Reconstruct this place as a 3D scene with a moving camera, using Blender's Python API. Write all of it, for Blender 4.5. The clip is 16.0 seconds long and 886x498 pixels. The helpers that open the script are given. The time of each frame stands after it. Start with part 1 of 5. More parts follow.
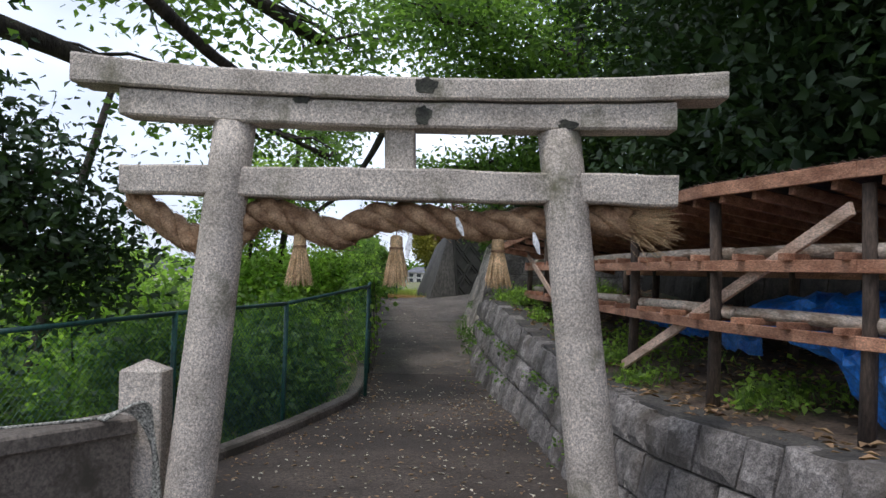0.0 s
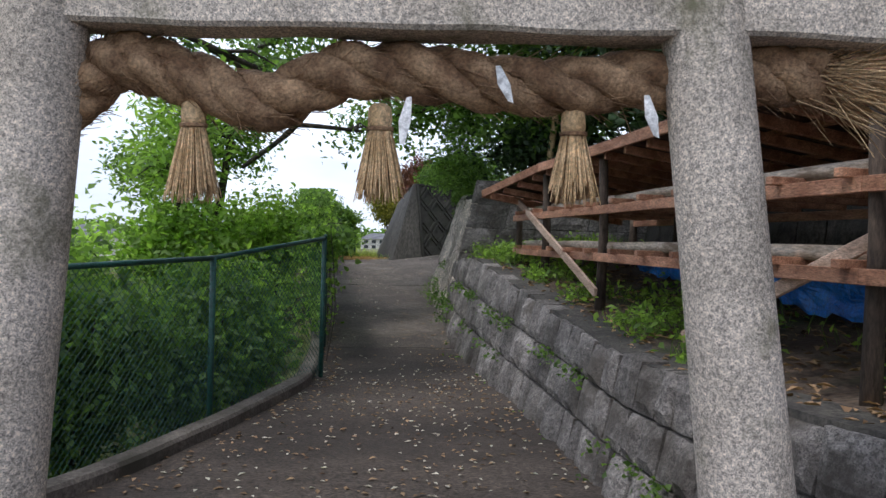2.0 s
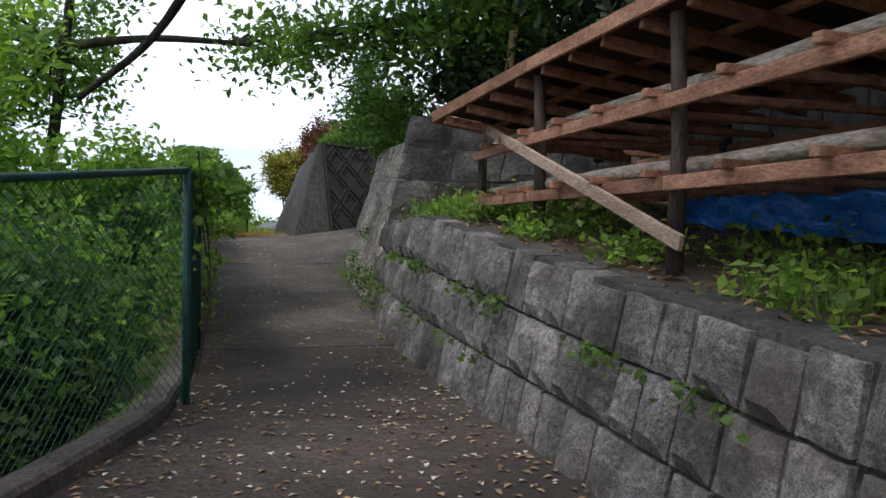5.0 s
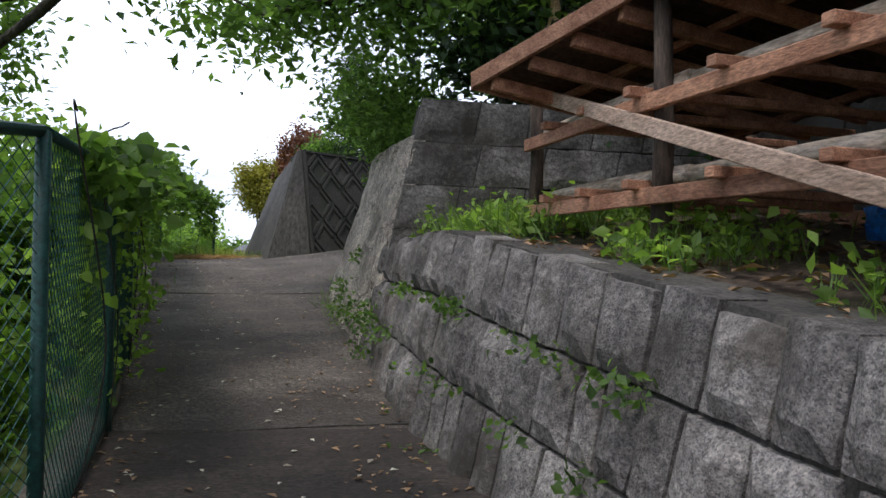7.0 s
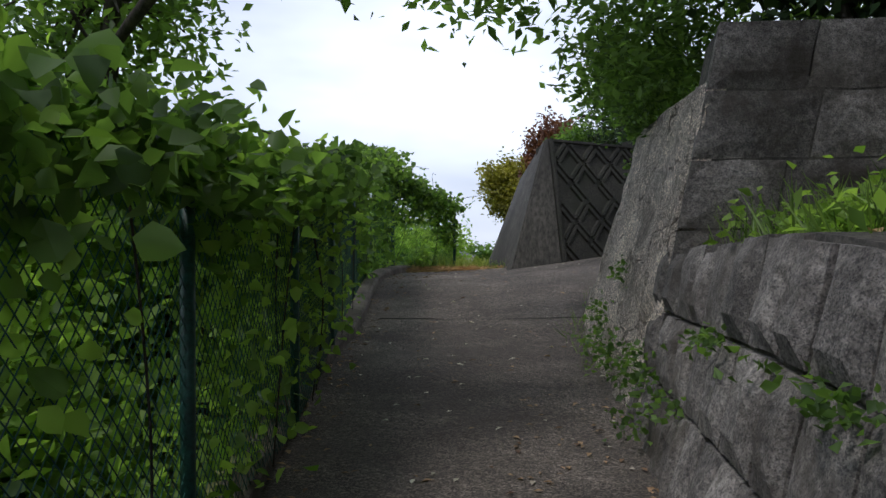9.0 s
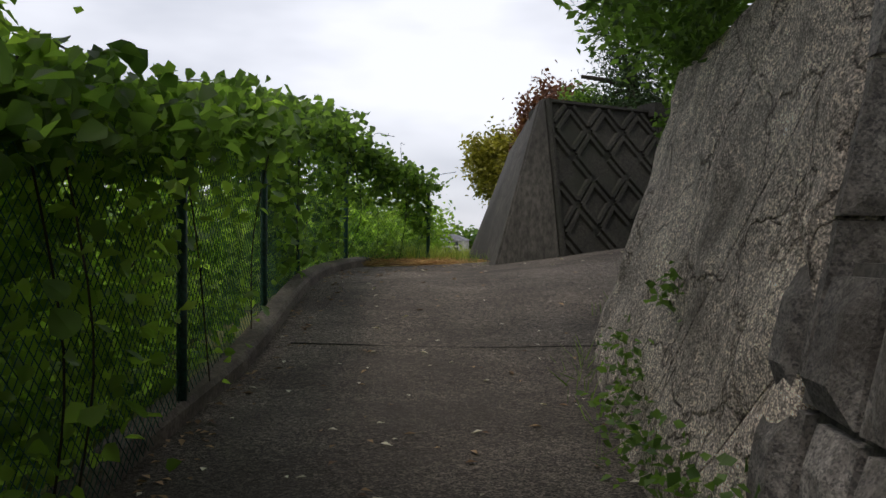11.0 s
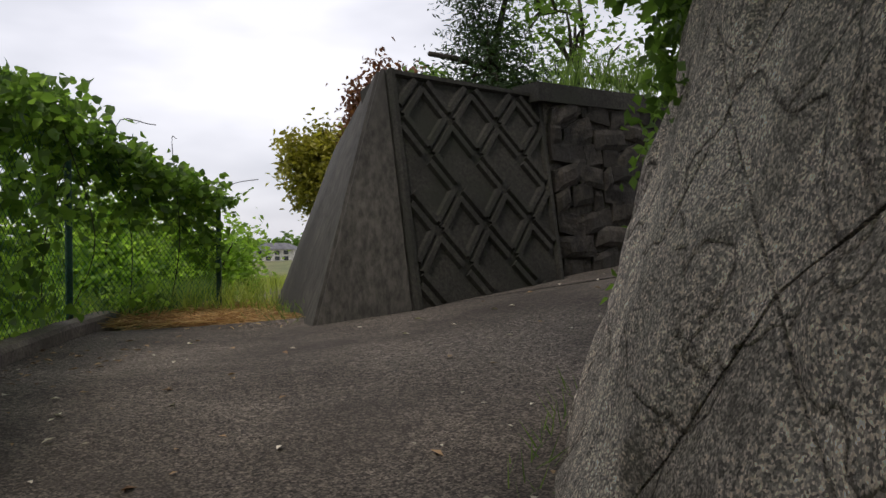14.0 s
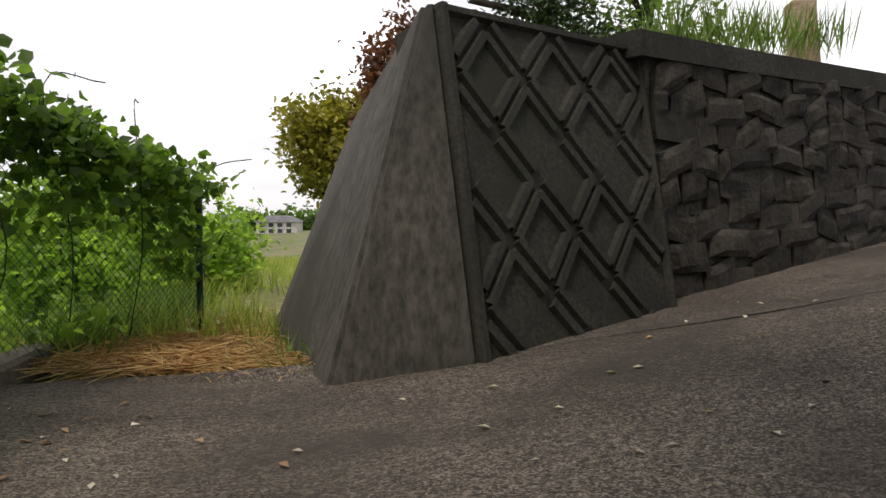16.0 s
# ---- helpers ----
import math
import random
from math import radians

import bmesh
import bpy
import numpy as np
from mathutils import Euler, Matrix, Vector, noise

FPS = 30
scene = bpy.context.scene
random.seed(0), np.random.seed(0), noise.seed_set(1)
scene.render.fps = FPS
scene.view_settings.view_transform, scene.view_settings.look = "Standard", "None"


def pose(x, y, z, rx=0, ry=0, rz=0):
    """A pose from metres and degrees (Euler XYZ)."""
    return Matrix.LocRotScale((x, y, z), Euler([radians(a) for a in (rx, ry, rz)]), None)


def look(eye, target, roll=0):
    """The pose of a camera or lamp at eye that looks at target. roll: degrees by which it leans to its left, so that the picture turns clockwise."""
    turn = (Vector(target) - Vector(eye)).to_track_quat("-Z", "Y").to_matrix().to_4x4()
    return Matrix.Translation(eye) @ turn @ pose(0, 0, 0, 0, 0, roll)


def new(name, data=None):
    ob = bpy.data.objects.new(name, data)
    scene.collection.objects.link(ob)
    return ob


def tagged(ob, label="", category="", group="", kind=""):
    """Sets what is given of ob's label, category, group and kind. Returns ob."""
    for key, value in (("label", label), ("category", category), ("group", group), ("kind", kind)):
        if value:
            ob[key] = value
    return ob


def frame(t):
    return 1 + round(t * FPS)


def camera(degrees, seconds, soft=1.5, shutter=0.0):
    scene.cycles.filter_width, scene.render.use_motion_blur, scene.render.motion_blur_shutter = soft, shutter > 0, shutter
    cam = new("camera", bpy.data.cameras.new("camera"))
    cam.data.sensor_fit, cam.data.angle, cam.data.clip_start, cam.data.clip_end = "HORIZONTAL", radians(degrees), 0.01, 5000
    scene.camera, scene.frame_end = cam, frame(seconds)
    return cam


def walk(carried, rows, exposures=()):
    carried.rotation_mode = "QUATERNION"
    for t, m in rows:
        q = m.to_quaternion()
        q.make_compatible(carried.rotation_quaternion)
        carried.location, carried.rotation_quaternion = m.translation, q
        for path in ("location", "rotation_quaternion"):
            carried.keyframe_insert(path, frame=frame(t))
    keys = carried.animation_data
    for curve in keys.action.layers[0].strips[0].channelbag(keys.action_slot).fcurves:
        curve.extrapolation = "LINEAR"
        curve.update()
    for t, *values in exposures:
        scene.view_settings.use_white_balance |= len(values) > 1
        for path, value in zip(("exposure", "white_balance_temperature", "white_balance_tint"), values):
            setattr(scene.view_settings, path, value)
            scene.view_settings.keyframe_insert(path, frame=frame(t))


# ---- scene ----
cam = camera(57.6, 16.0)
PATH = [
    (0, (0.914, 3.855, 2.154), (0.799, 5.851, 2.211), 1.9),
    (0.5, (0.824, 4.387, 2.088), (0.759, 6.386, 2.117), 1.9),
    (1, (0.728, 4.955, 2.043), (0.664, 6.954, 2.072), 2.6),
    (1.5, (0.638, 5.512, 2.01), (0.664, 7.512, 2.01), 1.8),
    (2, (0.575, 6.068, 1.95), (0.575, 8.068, 1.928), 1.7),
    (2.5, (0.473, 6.548, 1.905), (0.557, 8.546, 1.872), 1.7),
    (3, (0.42, 7.071, 1.846), (0.448, 9.068, 1.728), 3.3),
    (3.5, (0.367, 7.659, 1.753), (0.441, 9.656, 1.659), -0.1),
    (6, (0.245, 10.447, 1.537), (0.556, 12.423, 1.539), 2.1),
    (6.5, (0.223, 11.064, 1.523), (0.387, 13.057, 1.551), 0.8),
    (7, (0.224, 11.701, 1.561), (0.526, 13.678, 1.576), 1.2),
    (7.5, (0.293, 12.304, 1.608), (0.491, 14.291, 1.496), 3.1),
    (8, (0.315, 12.887, 1.637), (0.259, 14.886, 1.604), 0.0),
    (8.5, (0.355, 13.45, 1.667), (0.094, 15.433, 1.651), -0.4),
    (8.7, (0.335, 13.66, 1.649), (0.008, 15.633, 1.664), -0.6),
    (10.8, (0.278, 16.264, 1.743), (-0.058, 18.235, 1.743), 0.5),
    (11, (0.238, 16.479, 1.731), (-0.087, 18.452, 1.704), 0.3),
    (11.5, (0.172, 17.004, 1.754), (-0.063, 18.99, 1.702), -0.3),
    (12, (0.13, 17.497, 1.794), (-0.103, 19.482, 1.741), -0.2),
    (12.5, (0.042, 18.025, 1.836), (-0.25, 20.002, 1.773), -0.7),
    (13, (0.011, 18.564, 1.876), (-0.196, 20.551, 1.787), -0.8),
    (13.5, (-0.005, 19.057, 1.935), (-0.028, 21.056, 1.892), -1.1),
    (14, (0.038, 19.578, 1.994), (0.126, 21.576, 1.982), -0.6),
    (14.5, (0.029, 20.082, 2.033), (0.003, 22.082, 1.99), 0.6),
    (15, (0.005, 20.571, 2.072), (-0.136, 22.565, 2.034), 1.0),
    (15.5, (-0.097, 21.015, 2.12), (-0.268, 23.007, 2.064), -0.2),
    (16, (-0.233, 21.438, 2.207), (-0.152, 23.435, 2.13), 0.1),
]
walk(cam, [(t, look(eye, target, roll)) for t, eye, target, roll in PATH],
     exposures=[(0.0, -0.1, 5770, 13), (2.4, 0.05, 5770, 13), (3.4, -0.35, 5720, 13), (4.0, -0.3, 5770, 13), (6.0, 0.15, 5820, 15), (7.2, 0.1, 5820, 14),
                (8.6, -0.25, 5770, 13), (10.9, -0.5, 6400, 13), (12.5, -0.4, 6500, 14), (14.5, -0.5, 6600, 15), (15.4, -0.3, 6800, 15), (16.0, -0.12, 6900, 14)])

# ---- sky and sun: bright overcast ----
world = bpy.data.worlds.new("world")
scene.world = world
world.use_nodes = True
wn, wl = world.node_tree.nodes, world.node_tree.links
sky = wn.new("ShaderNodeTexSky")
sky.sky_type = 'NISHITA'
sky.sun_disc = False
sky.sun_elevation, sky.sun_rotation = radians(58), radians(-40)
wtc = wn.new("ShaderNodeTexCoord")
wmap = wn.new("ShaderNodeMapping")
wmap.inputs["Scale"].default_value = (1.0, 1.0, 3.0)
cloud = wn.new("ShaderNodeTexNoise")
cloud.inputs["Scale"].default_value = 1.6
cloud.inputs["Detail"].default_value = 5
cramp = wn.new("ShaderNodeValToRGB")
cramp.color_ramp.elements[0].position, cramp.color_ramp.elements[0].color = 0.4, (4.6, 4.9, 5.5, 1)
cramp.color_ramp.elements[1].position, cramp.color_ramp.elements[1].color = 0.66, (9.6, 9.8, 10.2, 1)
wmix = wn.new("ShaderNodeMix")
wmix.data_type = 'RGBA'
wmix.inputs["Factor"].default_value = 0.9
wl.new(wtc.outputs["Generated"], wmap.inputs["Vector"])
wl.new(wmap.outputs["Vector"], cloud.inputs["Vector"])
wl.new(cloud.outputs["Fac"], cramp.inputs["Fac"])
wl.new(sky.outputs["Color"], wmix.inputs["A"])
wl.new(cramp.outputs["Color"], wmix.inputs["B"])
wl.new(wmix.outputs["Result"], wn["Background"].inputs["Color"])
wn["Background"].inputs["Strength"].default_value = 0.152

sun = new("sun", bpy.data.lights.new("sun", 'SUN'))
sun.data.energy, sun.data.angle, sun.data.color = 1.7, radians(10), (1.0, 0.93, 0.82)
sun.matrix_world = look((-6, 8, 20), (0, 15, 0))


# ---- materials ----
def nodes_of(name):
    m = bpy.data.materials.new(name)
    m.use_nodes = True
    nt = m.node_tree
    return m, nt, nt.nodes["Principled BSDF"]


def noise_node(nt, vec, scale, detail=4, rough=0.6):
    n = nt.nodes.new("ShaderNodeTexNoise")
    n.inputs["Scale"].default_value, n.inputs["Detail"].default_value = scale, detail
    n.inputs["Roughness"].default_value = rough
    nt.links.new(vec, n.inputs["Vector"])
    return n.outputs["Fac"]


def ramp(nt, fac, stops):
    r = nt.nodes.new("ShaderNodeValToRGB")
    e = r.color_ramp.elements
    while len(e) < len(stops):
        e.new(0.5)
    for i, (p, c) in enumerate(stops):
        e[i].position, e[i].color = p, (*c, 1)
    nt.links.new(fac, r.inputs["Fac"])
    return r.outputs["Color"]


def mix(nt, fac, a, b, mode='MIX'):
    m = nt.nodes.new("ShaderNodeMix")
    m.data_type, m.blend_type = 'RGBA', mode
    for key, v in (("Factor", fac), ("A", a), ("B", b)):
        if hasattr(v, "is_linked"):
            nt.links.new(v, m.inputs[key])
        else:
            m.inputs[key].default_value = v if key == "Factor" else (*v, 1)
    return m.outputs["Result"]


def surface(name, dark, light, scale, fine, roughness=0.85, bump=0.3, bump_scale=None, stretch=(1, 1, 1),
            stain=None, stain_scale=1.2, stain_at=(0.5, 0.62), vary=0.0, metal=0.0, speck=None, distance=0.02, cracks=None, grain=False):
    """Two scales of grain, an optional stain colour in patches, mineral specks, cracks and piece-to-piece variation."""
    m, nt, b = nodes_of(name)
    tc = nt.nodes.new("ShaderNodeTexCoord")
    mp = nt.nodes.new("ShaderNodeMapping")
    mp.inputs["Scale"].default_value = stretch
    nt.links.new(tc.outputs["Object"], mp.inputs["Vector"])
    v = mp.outputs["Vector"]
    big, small = noise_node(nt, v, scale), noise_node(nt, v, fine, 6, 0.7)
    mid = tuple((a + c) / 2 for a, c in zip(dark, light))
    col = ramp(nt, big, [(0.37, dark), (0.63, light)])
    col = mix(nt, 0.75, col, ramp(nt, small, [(0.36, (0.4, 0.39, 0.38)), (0.5, (1, 1, 1)), (0.64, (1.65, 1.63, 1.6))]), 'MULTIPLY')
    if speck:
        vo = nt.nodes.new("ShaderNodeTexVoronoi")
        vo.inputs["Scale"].default_value = speck
        nt.links.new(v, vo.inputs["Vector"])
        bw = nt.nodes.new("ShaderNodeRGBToBW")
        nt.links.new(vo.outputs["Color"], bw.inputs["Color"])
        col = mix(nt, 0.8, col, ramp(nt, bw.outputs["Val"], [(0.2, (0.22, 0.21, 0.21)), (0.5, (0.8, 0.79, 0.77)), (0.78, (2.1, 2.05, 1.98))] if grain else [(0.2, (0.4, 0.4, 0.42)), (0.45, (0.95, 0.93, 0.9)), (0.8, (1.35, 1.3, 1.25))]), 'MULTIPLY')
    if stain:
        f = ramp(nt, noise_node(nt, v, stain_scale, 6, 0.65), [(stain_at[0], (0, 0, 0)), (stain_at[1], (1, 1, 1))])
        col = mix(nt, f, col, stain)
    height = noise_node(nt, v, bump_scale or fine, 8, 0.7)
    if cracks:
        vc = nt.nodes.new("ShaderNodeTexVoronoi")
        vc.feature = 'DISTANCE_TO_EDGE'
        vc.inputs["Scale"].default_value = cracks
        wob = nt.nodes.new("ShaderNodeTexNoise")
        wob.inputs["Scale"].default_value, wob.inputs["Detail"].default_value = cracks * 1.5, 6
        nt.links.new(v, wob.inputs["Vector"])
        va = nt.nodes.new("ShaderNodeVectorMath")
        va.operation = 'MULTIPLY_ADD'
        va.inputs[1].default_value = (0.5, 0.5, 0.5)
        nt.links.new(wob.outputs["Color"], va.inputs[0])
        nt.links.new(v, va.inputs[2])
        nt.links.new(va.outputs["Vector"], vc.inputs["Vector"])
        line = ramp(nt, vc.outputs["Distance"], [(0.0, (0.2, 0.17, 0.15)), (0.028, (1, 1, 1))])
        col = mix(nt, 0.8, col, line, 'MULTIPLY')
        mh = nt.nodes.new("ShaderNodeMath")
        mh.operation = 'MULTIPLY'
        nt.links.new(height, mh.inputs[0])
        nt.links.new(line, mh.inputs[1])
        height = mh.outputs["Value"]
    if vary:
        oi = nt.nodes.new("ShaderNodeObjectInfo")
        hs = nt.nodes.new("ShaderNodeHueSaturation")
        mr = nt.nodes.new("ShaderNodeMapRange")
        mr.inputs["To Min"].default_value, mr.inputs["To Max"].default_value = 1 - vary, 1 + vary
        nt.links.new(oi.outputs["Random"], mr.inputs["Value"])
        nt.links.new(mr.outputs["Result"], hs.inputs["Value"])
        nt.links.new(col, hs.inputs["Color"])
        col = hs.outputs["Color"]
    nt.links.new(col, b.inputs["Base Color"])
    b.inputs["Roughness"].default_value, b.inputs["Metallic"].default_value = roughness, metal
    bp = nt.nodes.new("ShaderNodeBump")
    bp.inputs["Strength"].default_value, bp.inputs["Distance"].default_value = bump, distance
    nt.links.new(height, bp.inputs["Height"])
    nt.links.new(bp.outputs["Normal"], b.inputs["Normal"])
    return m


def leafy(name, dark, light, through_light=0.35, roughness=0.5):
    """Leaf: colour varies from leaf to leaf, some light passes through."""
    m, nt, b = nodes_of(name)
    ge = nt.nodes.new("ShaderNodeNewGeometry")
    tc = nt.nodes.new("ShaderNodeTexCoord")
    patch = noise_node(nt, tc.outputs["Object"], 0.8, 2)
    col = ramp(nt, ge.outputs["Random Per Island"], [(0.0, dark), (0.7, light), (1.0, tuple(c * 1.25 for c in light))])
    col = mix(nt, 0.8, col, ramp(nt, patch, [(0.3, (0.65, 0.7, 0.6)), (0.7, (1.25, 1.2, 1.1))]), 'MULTIPLY')
    nt.links.new(col, b.inputs["Base Color"])
    b.inputs["Roughness"].default_value = roughness
    tr = nt.nodes.new("ShaderNodeBsdfTranslucent")
    warm = mix(nt, 1.0, col, (1.5, 1.6, 0.7), 'MULTIPLY')
    nt.links.new(warm, tr.inputs["Color"])
    ms = nt.nodes.new("ShaderNodeMixShader")
    ms.inputs["Fac"].default_value = through_light
    nt.links.new(b.outputs["BSDF"], ms.inputs[1])
    nt.links.new(tr.outputs["BSDF"], ms.inputs[2])
    nt.links.new(ms.outputs["Shader"], nt.nodes["Material Output"].inputs["Surface"])
    return m


granite = surface("granite", (0.42, 0.375, 0.32), (0.6, 0.54, 0.47), 2.5, 60, 0.85, 0.35, 90, speck=210,
                  stain=(0.16, 0.15, 0.09), stain_scale=2.2, stain_at=(0.56, 0.72), distance=0.01)
lichen = surface("lichen", (0.03, 0.03, 0.025), (0.08, 0.08, 0.06), 12, 60, 0.95, 0.5)
wall_stone = surface("wall_stone", (0.155, 0.142, 0.132), (0.31, 0.287, 0.268), 3.0, 26, 0.9, 0.8, 30, vary=0.28, speck=160,
                     stain=(0.09, 0.075, 0.06), stain_scale=1.6, stain_at=(0.48, 0.66), distance=0.03)
rock_face = surface("rock_face", (0.42, 0.36, 0.305), (0.7, 0.62, 0.53), 2.2, 40, 0.9, 1.0, 26, vary=0.16, speck=190, grain=True,
                    stain=(0.17, 0.145, 0.12), stain_scale=2.6, stain_at=(0.52, 0.74), distance=0.05, cracks=2.0)
mortar = surface("mortar", (0.05, 0.045, 0.04), (0.10, 0.09, 0.075), 5, 40, 0.95, 0.4)
# soil-stained lower lane; its base colour is also darkened to carry tree shade
concrete_road_shaded = surface("concrete_road_shaded", (0.058, 0.045, 0.036), (0.115, 0.091, 0.073), 0.9, 34, 0.9, 0.8, 50,
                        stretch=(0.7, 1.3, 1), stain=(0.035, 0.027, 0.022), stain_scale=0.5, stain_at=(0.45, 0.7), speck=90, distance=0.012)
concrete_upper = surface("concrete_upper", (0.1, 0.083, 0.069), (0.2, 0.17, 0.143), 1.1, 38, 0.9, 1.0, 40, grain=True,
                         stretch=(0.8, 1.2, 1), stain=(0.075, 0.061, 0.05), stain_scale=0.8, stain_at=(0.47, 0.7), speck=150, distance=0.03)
kerb_mat = surface("kerb_concrete", (0.11, 0.092, 0.075), (0.19, 0.162, 0.135), 2.2, 40, 0.9, 0.4, stain=(0.07, 0.06, 0.045), stain_scale=1.5)
slab_concrete = surface("slab_concrete", (0.045, 0.041, 0.036), (0.088, 0.08, 0.069), 1.5, 24, 0.9, 0.4, stretch=(1, 1, 0.35),
                        stain=(0.05, 0.046, 0.042), stain_scale=1.1, stain_at=(0.48, 0.68))
panel_concrete = surface("panel_concrete", (0.022, 0.021, 0.017), (0.045, 0.042, 0.034), 1.8, 40, 0.92, 0.4, stain=(0.03, 0.031, 0.022), stain_scale=1.6)
rubble_mat = surface("rubble_stone", (0.018, 0.016, 0.013), (0.075, 0.063, 0.051), 4, 30, 0.92, 0.9, 14, vary=0.35,
                     stain=(0.05, 0.045, 0.04), stain_scale=2, distance=0.03)
soil = surface("soil", (0.08, 0.055, 0.038), (0.16, 0.115, 0.08), 2.0, 25, 0.95, 0.8, 18, stain=(0.05, 0.06, 0.025), stain_scale=0.9, distance=0.03)
grass_ground = surface("grass_ground", (0.08, 0.11, 0.03), (0.2, 0.2, 0.07), 0.35, 6, 0.95, 0.5, stain=(0.2, 0.17, 0.08), stain_scale=0.15)
plank = surface("red_brown_timber", (0.27, 0.12, 0.065), (0.5, 0.26, 0.155), 3, 30, 0.75, 0.35, stretch=(4, 0.7, 4), vary=0.25)
pale_timber = surface("weathered_timber", (0.4, 0.27, 0.19), (0.62, 0.45, 0.34), 3, 30, 0.8, 0.3, stretch=(4, 0.7, 4), vary=0.2)
log_mat = surface("pale_log", (0.36, 0.28, 0.2), (0.6, 0.5, 0.4), 4, 25, 0.7, 0.3, stretch=(3, 0.5, 3), stain=(0.2, 0.14, 0.09), stain_scale=3)
post_mat = surface("dark_log", (0.045, 0.032, 0.024), (0.12, 0.085, 0.06), 6, 40, 0.85, 0.6, stretch=(2, 2, 0.4))
bark = surface("bark", (0.03, 0.025, 0.02), (0.085, 0.07, 0.055), 5, 30, 0.95, 1.0, 22, stretch=(1, 1, 0.3), distance=0.04)
tin = surface("roof_tin", (0.05, 0.035, 0.028), (0.14, 0.085, 0.06), 2, 30, 0.6, 0.2, metal=0.3)
green_paint = surface("green_fence_paint", (0.01, 0.05, 0.04), (0.02, 0.085, 0.068), 6, 50, 0.45, 0.1)
wire_mat = surface("green_wire", (0.014, 0.065, 0.055), (0.035, 0.12, 0.1), 3, 50, 0.4, 0.05)
straw = surface("straw", (0.2, 0.11, 0.055), (0.46, 0.3, 0.17), 8, 80, 0.75, 0.5, 120, vary=0.1)
straw_pale = surface("straw_pale", (0.5, 0.33, 0.16), (0.78, 0.56, 0.32), 8, 80, 0.7, 0.4, 120)
paper = surface("white_paper", (0.72, 0.72, 0.72), (0.82, 0.82, 0.82), 4, 30, 0.7, 0.05)
tarp_mat = surface("blue_tarp", (0.01, 0.09, 0.36), (0.03, 0.2, 0.6), 3, 40, 0.38, 0.25, 12)
rope_mat = surface("braided_rope", (0.04, 0.04, 0.035), (0.6, 0.58, 0.5), 60, 150, 0.8, 0.4)
leaf_dark = leafy("leaf_dark", (0.016, 0.035, 0.014), (0.045, 0.085, 0.03), 0.25)
leaf_mid = leafy("leaf_mid", (0.055, 0.105, 0.03), (0.16, 0.26, 0.075), 0.6)
leaf_bright = leafy("leaf_bright", (0.12, 0.21, 0.045), (0.3, 0.44, 0.11), 0.62)
leaf_yellow = leafy("leaf_yellow", (0.13, 0.13, 0.02), (0.32, 0.3, 0.06), 0.35)
leaf_red = leafy("leaf_red", (0.09, 0.035, 0.025), (0.18, 0.075, 0.05), 0.3)
meadow_mat = leafy("meadow_blade", (0.16, 0.22, 0.04), (0.36, 0.4, 0.12), 0.45)
blade_mat = leafy("grass_blade", (0.07, 0.13, 0.03), (0.2, 0.3, 0.08), 0.4)
dead_leaf = leafy("dead_leaf", (0.1, 0.05, 0.025), (0.42, 0.27, 0.16), 0.1, 0.8)
petal_mat = leafy("pale_litter", (0.4, 0.34, 0.29), (0.78, 0.72, 0.65), 0.1, 0.8)
dry_grass = leafy("dry_grass", (0.34, 0.17, 0.07), (0.6, 0.42, 0.2), 0.2, 0.8)


# ---- building helpers ----
rng = np.random.default_rng(7)


def mesh_ob(name, verts, faces, mat, parent=None, label="", smooth=False):
    me = bpy.data.meshes.new(name)
    me.from_pydata([tuple(v) for v in verts], [], [tuple(f) for f in faces])
    me.materials.append(mat)
    if smooth:
        me.shade_smooth()
    ob = new(name, me)
    if parent is not None:
        ob.parent = parent
    if label:
        ob["label"] = label
    return ob


def part(name, bm, mat, parent=None, label="", smooth=False):
    me = bpy.data.meshes.new(name)
    bmesh.ops.recalc_face_normals(bm, faces=bm.faces[:])
    bm.to_mesh(me)
    bm.free()
    me.materials.append(mat)
    if smooth:
        me.shade_smooth()
    ob = new(name, me)
    if parent is not None:
        ob.parent = parent
    if label:
        ob["label"] = label
    return ob


def thing(name, label, category, group="", kind=""):
    return tagged(new(name), label, category, group, kind)


def beam_bm(a, b, w, h, bevel=0.01, up=(0, 0, 1), cuts=0, rough=0.0):
    """A squared beam from a to b, w wide and h high."""
    a, b = Vector(a), Vector(b)
    d = (b - a)
    length = d.length
    d.normalize()
    side = d.cross(Vector(up)).normalized()
    top = side.cross(d)
    bm = bmesh.new()
    bmesh.ops.create_cube(bm, size=1)
    m = Matrix((side, d, top)).transposed().to_4x4()
    bmesh.ops.scale(bm, vec=(w, length, h), verts=bm.verts)
    if cuts:
        edges = [e for e in bm.edges if abs((e.verts[0].co - e.verts[1].co).normalized().y) > 0.9]
        bmesh.ops.subdivide_edges(bm, edges=edges, cuts=cuts)
    if bevel:
        bmesh.ops.bevel(bm, geom=[e for e in bm.edges if len(e.link_faces) == 2 and e.calc_face_angle(0) > 0.5],
                        offset=bevel, segments=1, affect='EDGES')
    for v in bm.verts:
        if rough:
            v.co += noise.noise_vector(v.co * 3 + a) * rough
    bmesh.ops.transform(bm, matrix=Matrix.Translation((a + b) / 2) @ m, verts=bm.verts)
    return bm


